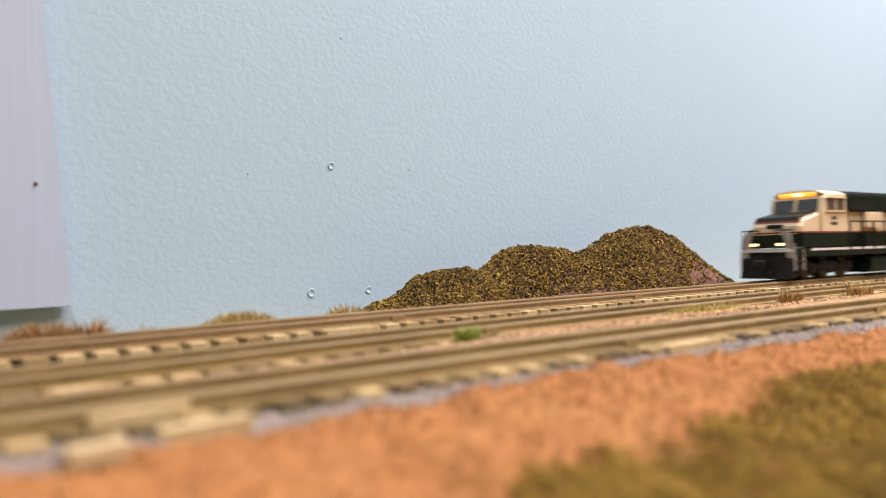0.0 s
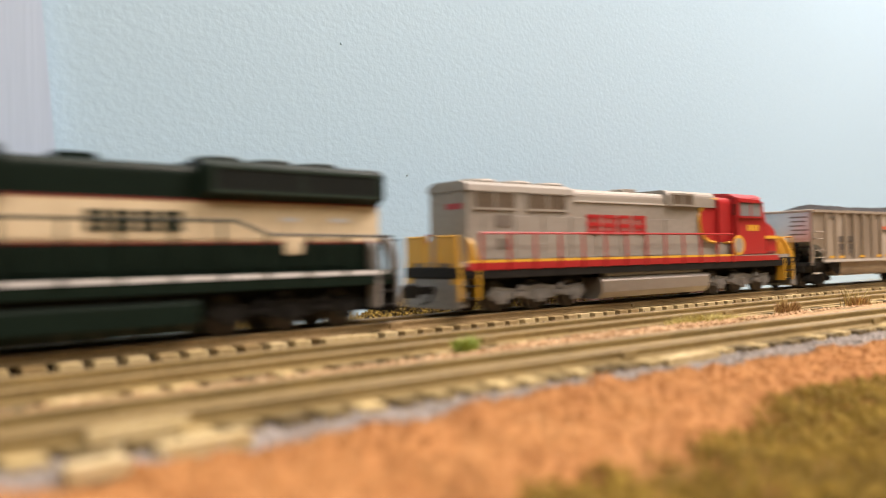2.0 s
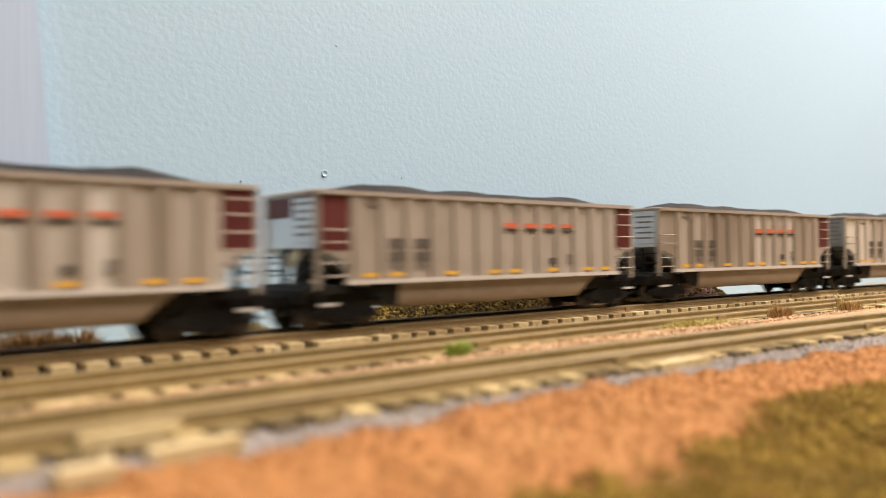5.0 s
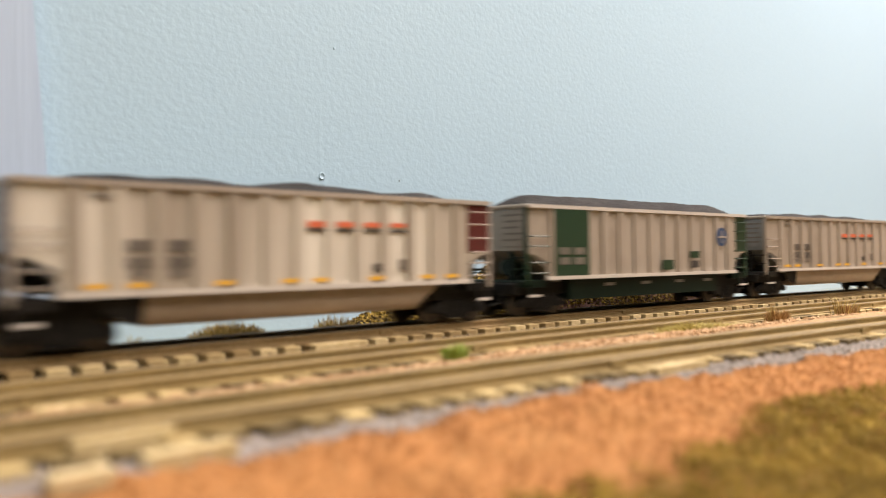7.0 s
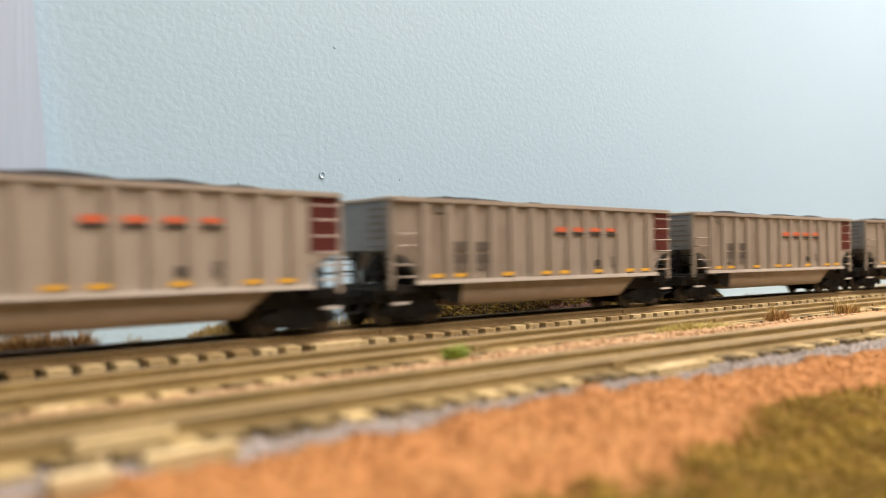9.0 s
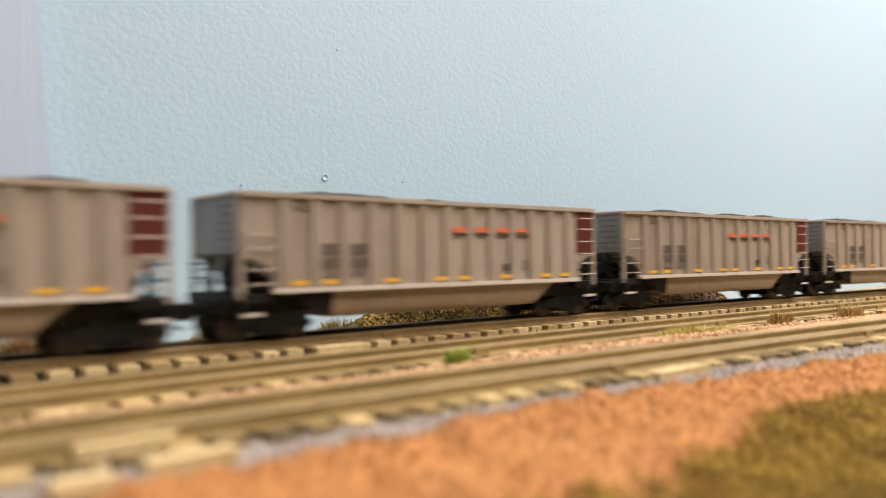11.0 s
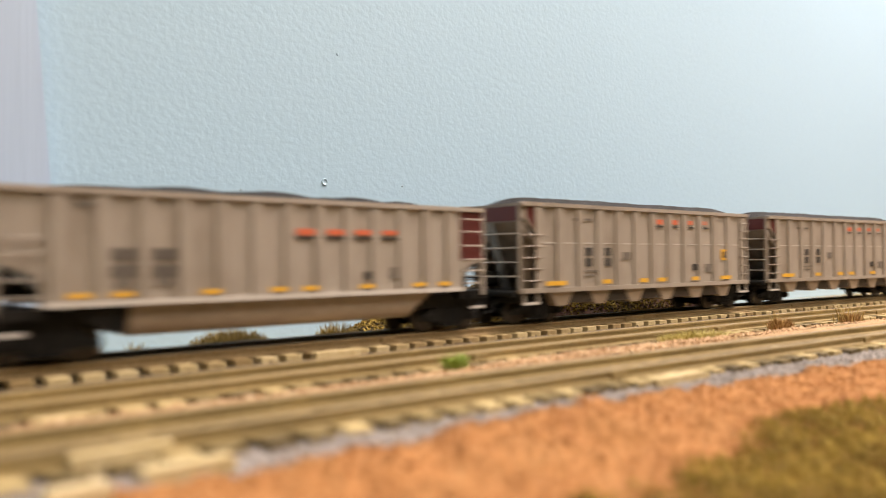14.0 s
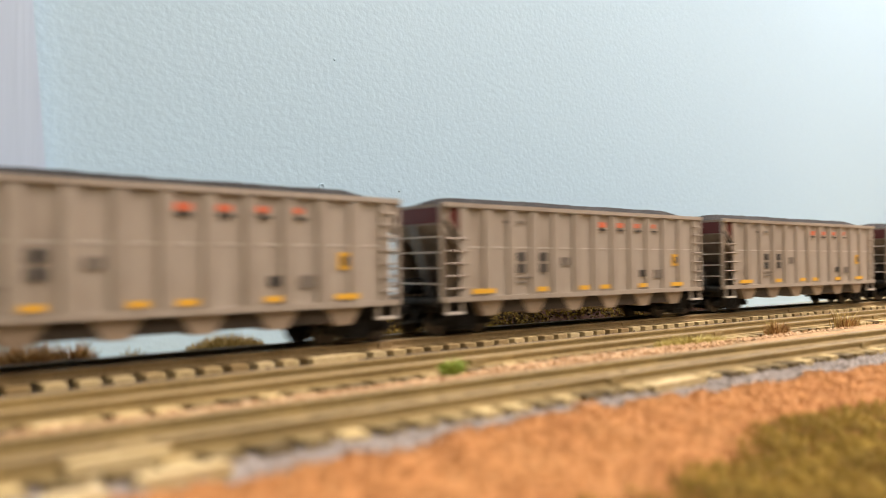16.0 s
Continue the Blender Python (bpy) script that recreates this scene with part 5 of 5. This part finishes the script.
def build_red_loco():
    lo = thing("locomotive", "red and silver model diesel locomotive running cab last", "locomotive", "locomotives")
    deck = part("frame", Mesh().box(-11.0, 10.6, -1.46, 1.46, 1.22, 1.62, 0.05), M_BLACK, lo)
    for s in (-1, 1):
        part("sill_stripe", Mesh().box(-10.6, 9.0, *sorted((s * 1.462, s * 1.482)), 1.50, 1.74), M_RED, deck, "red sill stripe")
        part("sill_stripe", Mesh().box(-10.6, 5.2, *sorted((s * 1.455, s * 1.478)), 1.74, 1.83), M_YELLOW, deck, "yellow sill stripe")
    part("walkway", Mesh().box(-10.9, 10.0, -1.455, 1.455, 1.60, 1.78), M_SILVER, deck)
    part("hood", Mesh().section(arch_section(1.0, 1.70, 4.42), -10.2, 4.4), M_SILVER, lo, "silver-painted long hood")
    part("hood_roof", Mesh().section([(-1.06, 4.16), (-1.02, 4.36), (-0.7, 4.5), (0.7, 4.5), (1.02, 4.36), (1.06, 4.16)], -10.25, -5.0), M_SILVER, lo)
    part("blower_housing", Mesh().section(arch_section(1.12, 3.9, 4.58, 0.3), 0.7, 4.2), M_SILVER, lo)
    for s in (-1, 1):
        louvres(lo, -9.9, -8.0, 3.56, 4.16, s * 1.0, M_BROWNGR, M_SILVER)
        louvres(lo, -7.4, -5.4, 3.56, 4.16, s * 1.0, M_BROWNGR, M_SILVER)
        louvres(lo, 1.0, 2.5, 3.95, 4.42, s * 1.12, M_BROWNGR, M_SILVER)
        part("hood_ledge", Mesh().box(-4.9, 0.9, *sorted((s * 1.0, s * 1.05)), 3.92, 3.98), M_SILL, lo)
        for k in range(8):
            x = -8.9 + k * 1.45
            part("hood_door", Mesh().box(x - 0.6, x + 0.6, *sorted((s * 1.0, s * 1.025)), 1.85, 3.35, 0.02), M_SILVER, lo)
        for k in range(4):
            letter_block(lo, -4.28 + k * 0.93, 0.84, 2.70, 3.46, s * 1.03, M_RED, k)
        bar(lo, "emblem", -8.95, -8.2, 2.95, 3.35, s * 1.03, M_DIM)
        bar(lo, "emblem", -8.85, -8.25, 2.2, 2.55, s * 1.03, M_DIM)
        handrail(lo, -10.0, 5.0, s, 2.72, M_RED, 1.25)
        steps(lo, -10.1, -1, s, M_YELLOW)
        steps(lo, 9.5, 1, s, M_YELLOW)
        # the red war-bonnet sweep with its yellow edge
        yy = s * 1.005
        sweep = [(4.42, 4.30)] + [(4.42 - 1.35 * math.sin(math.pi * k / 14) ** 0.7, 3.33 + 0.97 * math.cos(math.pi * k / 14)) for k in range(1, 15)]
        part("red_sweep", Mesh().prism(sweep, *sorted((yy, yy + s * 0.05))), M_RED, lo, "red curved front of the paint scheme")
        edge = [(x, yy + s * 0.055, z) for x, z in sweep] + [(5.4, s * 1.22, 2.36)]
        part("yellow_edge", Mesh().tube(edge, 0.07, 5), M_YELLOW, lo)
    for x in (-8.9, -7.2, -5.5):
        fan(lo, x, 4.42, M_SILVER)
    part("exhaust_outlet", Mesh().box(-1.3, -0.4, -0.4, 0.4, 4.38, 4.6, 0.05), M_SILVER, lo)
    part("fuel_tank", Mesh().section([(-1.32, 1.06), (-1.40, 0.92), (-1.40, 0.5), (-1.15, 0.26), (1.15, 0.26), (1.40, 0.5), (1.40, 0.92), (1.32, 1.06)], -3.9, 3.25), M_TANK, lo, "silver fuel tank")
    part("air_tank", Mesh().disc(-3.6, -1.15, 1.18, 0.15, 6.4, "x", 10, 0.03), M_SILVER, lo)
    part("centre_sill", Mesh().box(-10.6, 10.2, -0.5, 0.5, 0.75, 1.25), M_BLACK, lo)
    truck(lo, -7.0, (-1.85, 0.0, 1.85), M_TRUCKGREY, True)
    truck(lo, 6.3, (-1.85, 0.0, 1.85), M_TRUCKGREY, True)
    part("equipment_cabinet", Mesh().section(arch_section(1.2, 2.38, 4.40, 0.3), 4.4, 5.5), M_RED, lo)
    part("battery_box", Mesh().box(4.4, 5.5, -1.16, 1.16, 1.70, 2.38, 0.03), M_SILVER, lo)
    body = cab(lo, 1, 5.45, 7.95, 9.15, M_RED, M_RED, M_RED, M_GLASS_L)
    part("rear_window", Mesh().box(5.42, 5.46, -1.38, -1.26, 3.6, 4.1), M_GLASS, body)
    for s in (-1, 1):
        for k in range(4):
            bar(body, "number", 6.25 + k * 0.26, 6.45 + k * 0.26, 2.88, 3.16, s * 1.46, M_YELLOW)
        bar(body, "stripe", 7.8, 9.1, 2.52, 2.66, s * 1.40, M_YELLOW, 0.075)
        ring = Mesh().disc(5.55, s * 1.46 - 0.015, 2.22, 0.46, 0.03, "y", 20)
        e1 = part("emblem", ring, M_YELLOW, body, "round yellow and grey emblem")
        part("emblem_face", Mesh().disc(5.5, s * 1.46 - 0.03, 2.22, 0.34, 0.06, "y", 20), M_SILVER, e1)
        part("pilot_rail", Mesh().tube([(10.5, s * 0.35, 1.6), (10.5, s * 0.35, 2.6), (10.5, s * 1.35, 2.6), (10.5, s * 1.4, 1.6)], 0.055, 6), M_YELLOW, lo)
        part("pilot_rail", Mesh().tube([(-10.95, s * 0.3, 1.6), (-10.95, s * 0.3, 2.62), (-10.95, s * 1.35, 2.62), (-10.9, s * 1.42, 1.6)], 0.06, 6), M_YELLOW, lo)
        part("pilot_rail_panel", Mesh().box(-10.98, -10.93, *sorted((s * 0.35, s * 1.3)), 1.75, 2.58), M_YELLOW, lo)
    part("pilot", Mesh().prism([(10.6, 1.25), (10.3, 1.25), (10.25, 0.3), (10.8, 0.2), (10.7, 0.75)], -1.4, 1.4, 0.05), M_TRUCKGREY, lo)
    part("rear_pilot", Mesh().prism([(-10.95, 1.25), (-10.6, 1.25), (-10.6, 0.3), (-11.05, 0.25)], -1.4, 1.4, 0.05), M_TRUCKGREY, lo)
    part("end_marking", Mesh().box(-10.215, -10.19, -0.75, 0.1, 3.55, 3.75), M_RED, lo)
    coupler(lo, -11.85, -1, M_BLACK)
    coupler(lo, 11.6, 1, M_BLACK)
    return lo


# ---- the train: each vehicle's middle, measured back from the first coal car ----
TRAIN = []
TRAIN.append((build_green_loco(), -31.6 - 11.7))
TRAIN.append((build_red_loco(), -31.6 + 12.3))
ALU_LABEL = "tan aluminium coal car with orange marks and heaped coal"
W_LABEL = "streaked weathered aluminium coal car with maroon end and coal"
D_LABEL = "grimy brown aluminium coal car with low coal load"
kinds = {
    0: ("maroon", M_ALU_W, RIB_W, 0.46, M_END, W_LABEL), 1: ("maroon", M_ALU_W, RIB_W, 0.42, M_END, W_LABEL),
    2: ("red", M_ALU, RIB, 0.40, M_END, "tan aluminium coal car with maroon panels at both ends"), 3: ("maroon", M_ALU_W, RIB_W, 0.38, M_END, W_LABEL),
    4: ("maroon", M_ALU_P, RIB_P, 0.40, M_ALU_E, "chalky white-streaked aluminium coal car with maroon end"),
    5: ("green", M_ALU, RIB, 0.60, M_SILVER, "tan coal car with forest green panel, sill and ends"), 6: ("maroon", M_ALU, RIB, 0.34, M_ALU_E, ALU_LABEL),
    7: ("maroon", M_ALU_D, RIB_D, 0.22, M_ALU_E, D_LABEL), 8: ("maroon", M_ALU_D, RIB_D, 0.26, M_ALU_E, D_LABEL),
}
made_cars = []
for i in range(13):
    if i in kinds:
        end, sm, rm, heap, em, lab = kinds[i]
        c = gondola(i + 1, sm, rm, end, heap, em, lab)
    else:
        c = copy_thing(made_cars[{9: 7, 10: 8, 11: 7, 12: 6}[i]], Matrix.Identity(4))
    made_cars.append(c)
    TRAIN.append((c, 16.18 * i))
first_hopper = None
for i in range(5):
    if first_hopper is None:
        first_hopper = c = hopper(40, "tan rapid-discharge hopper car with maroon gussets and coal")
    else:
        c = copy_thing(first_hopper, Matrix.Identity(4))
    TRAIN.append((c, 210.42 + 16.38 * i))

# where the first coal car stands along the track, second by second
RUN_T = (0.0, 0.5, 1.0, 1.5, 2.0, 2.75, 3.5, 4.5, 5.75, 7.0, 8.0, 9.0, 10.75, 12.5, 13.5, 14.5, 15.5, 16.0)
RUN_S = (74.9, 63.05, 51.6, 40.6, 29.95, 14.8, 0.0, -20.45, -45.9, -70.6, -89.95, -108.9, -141.6, -173.95, -191.6, -209.3, -227.4, -236.6)


def run(t):
    """A smooth curve through the points of the run."""
    k = max(0, min(len(RUN_T) - 2, int(np.searchsorted(RUN_T, t, side="right")) - 1))

    def slope(n):
        a, b = max(0, n - 1), min(len(RUN_T) - 1, n + 1)
        return (RUN_S[b] - RUN_S[a]) / (RUN_T[b] - RUN_T[a])

    h = RUN_T[k + 1] - RUN_T[k]
    u = (t - RUN_T[k]) / h
    return ((2 * u ** 3 - 3 * u ** 2 + 1) * RUN_S[k] + (u ** 3 - 2 * u ** 2 + u) * h * slope(k)
            + (3 * u ** 2 - 2 * u ** 3) * RUN_S[k + 1] + (u ** 3 - u ** 2) * h * slope(k + 1))


def motions():
    for vehicle, back_by in TRAIN:
        rows = []
        for k in range(33):
            t = k * 0.5
            s = run(t) + back_by
            rows.append((t, Matrix.Translation(on_line(s, 0, 0) * K) @ Matrix.Rotation(TH + BEND * s, 4, "Z")))
        walk(vehicle, rows)


motions()
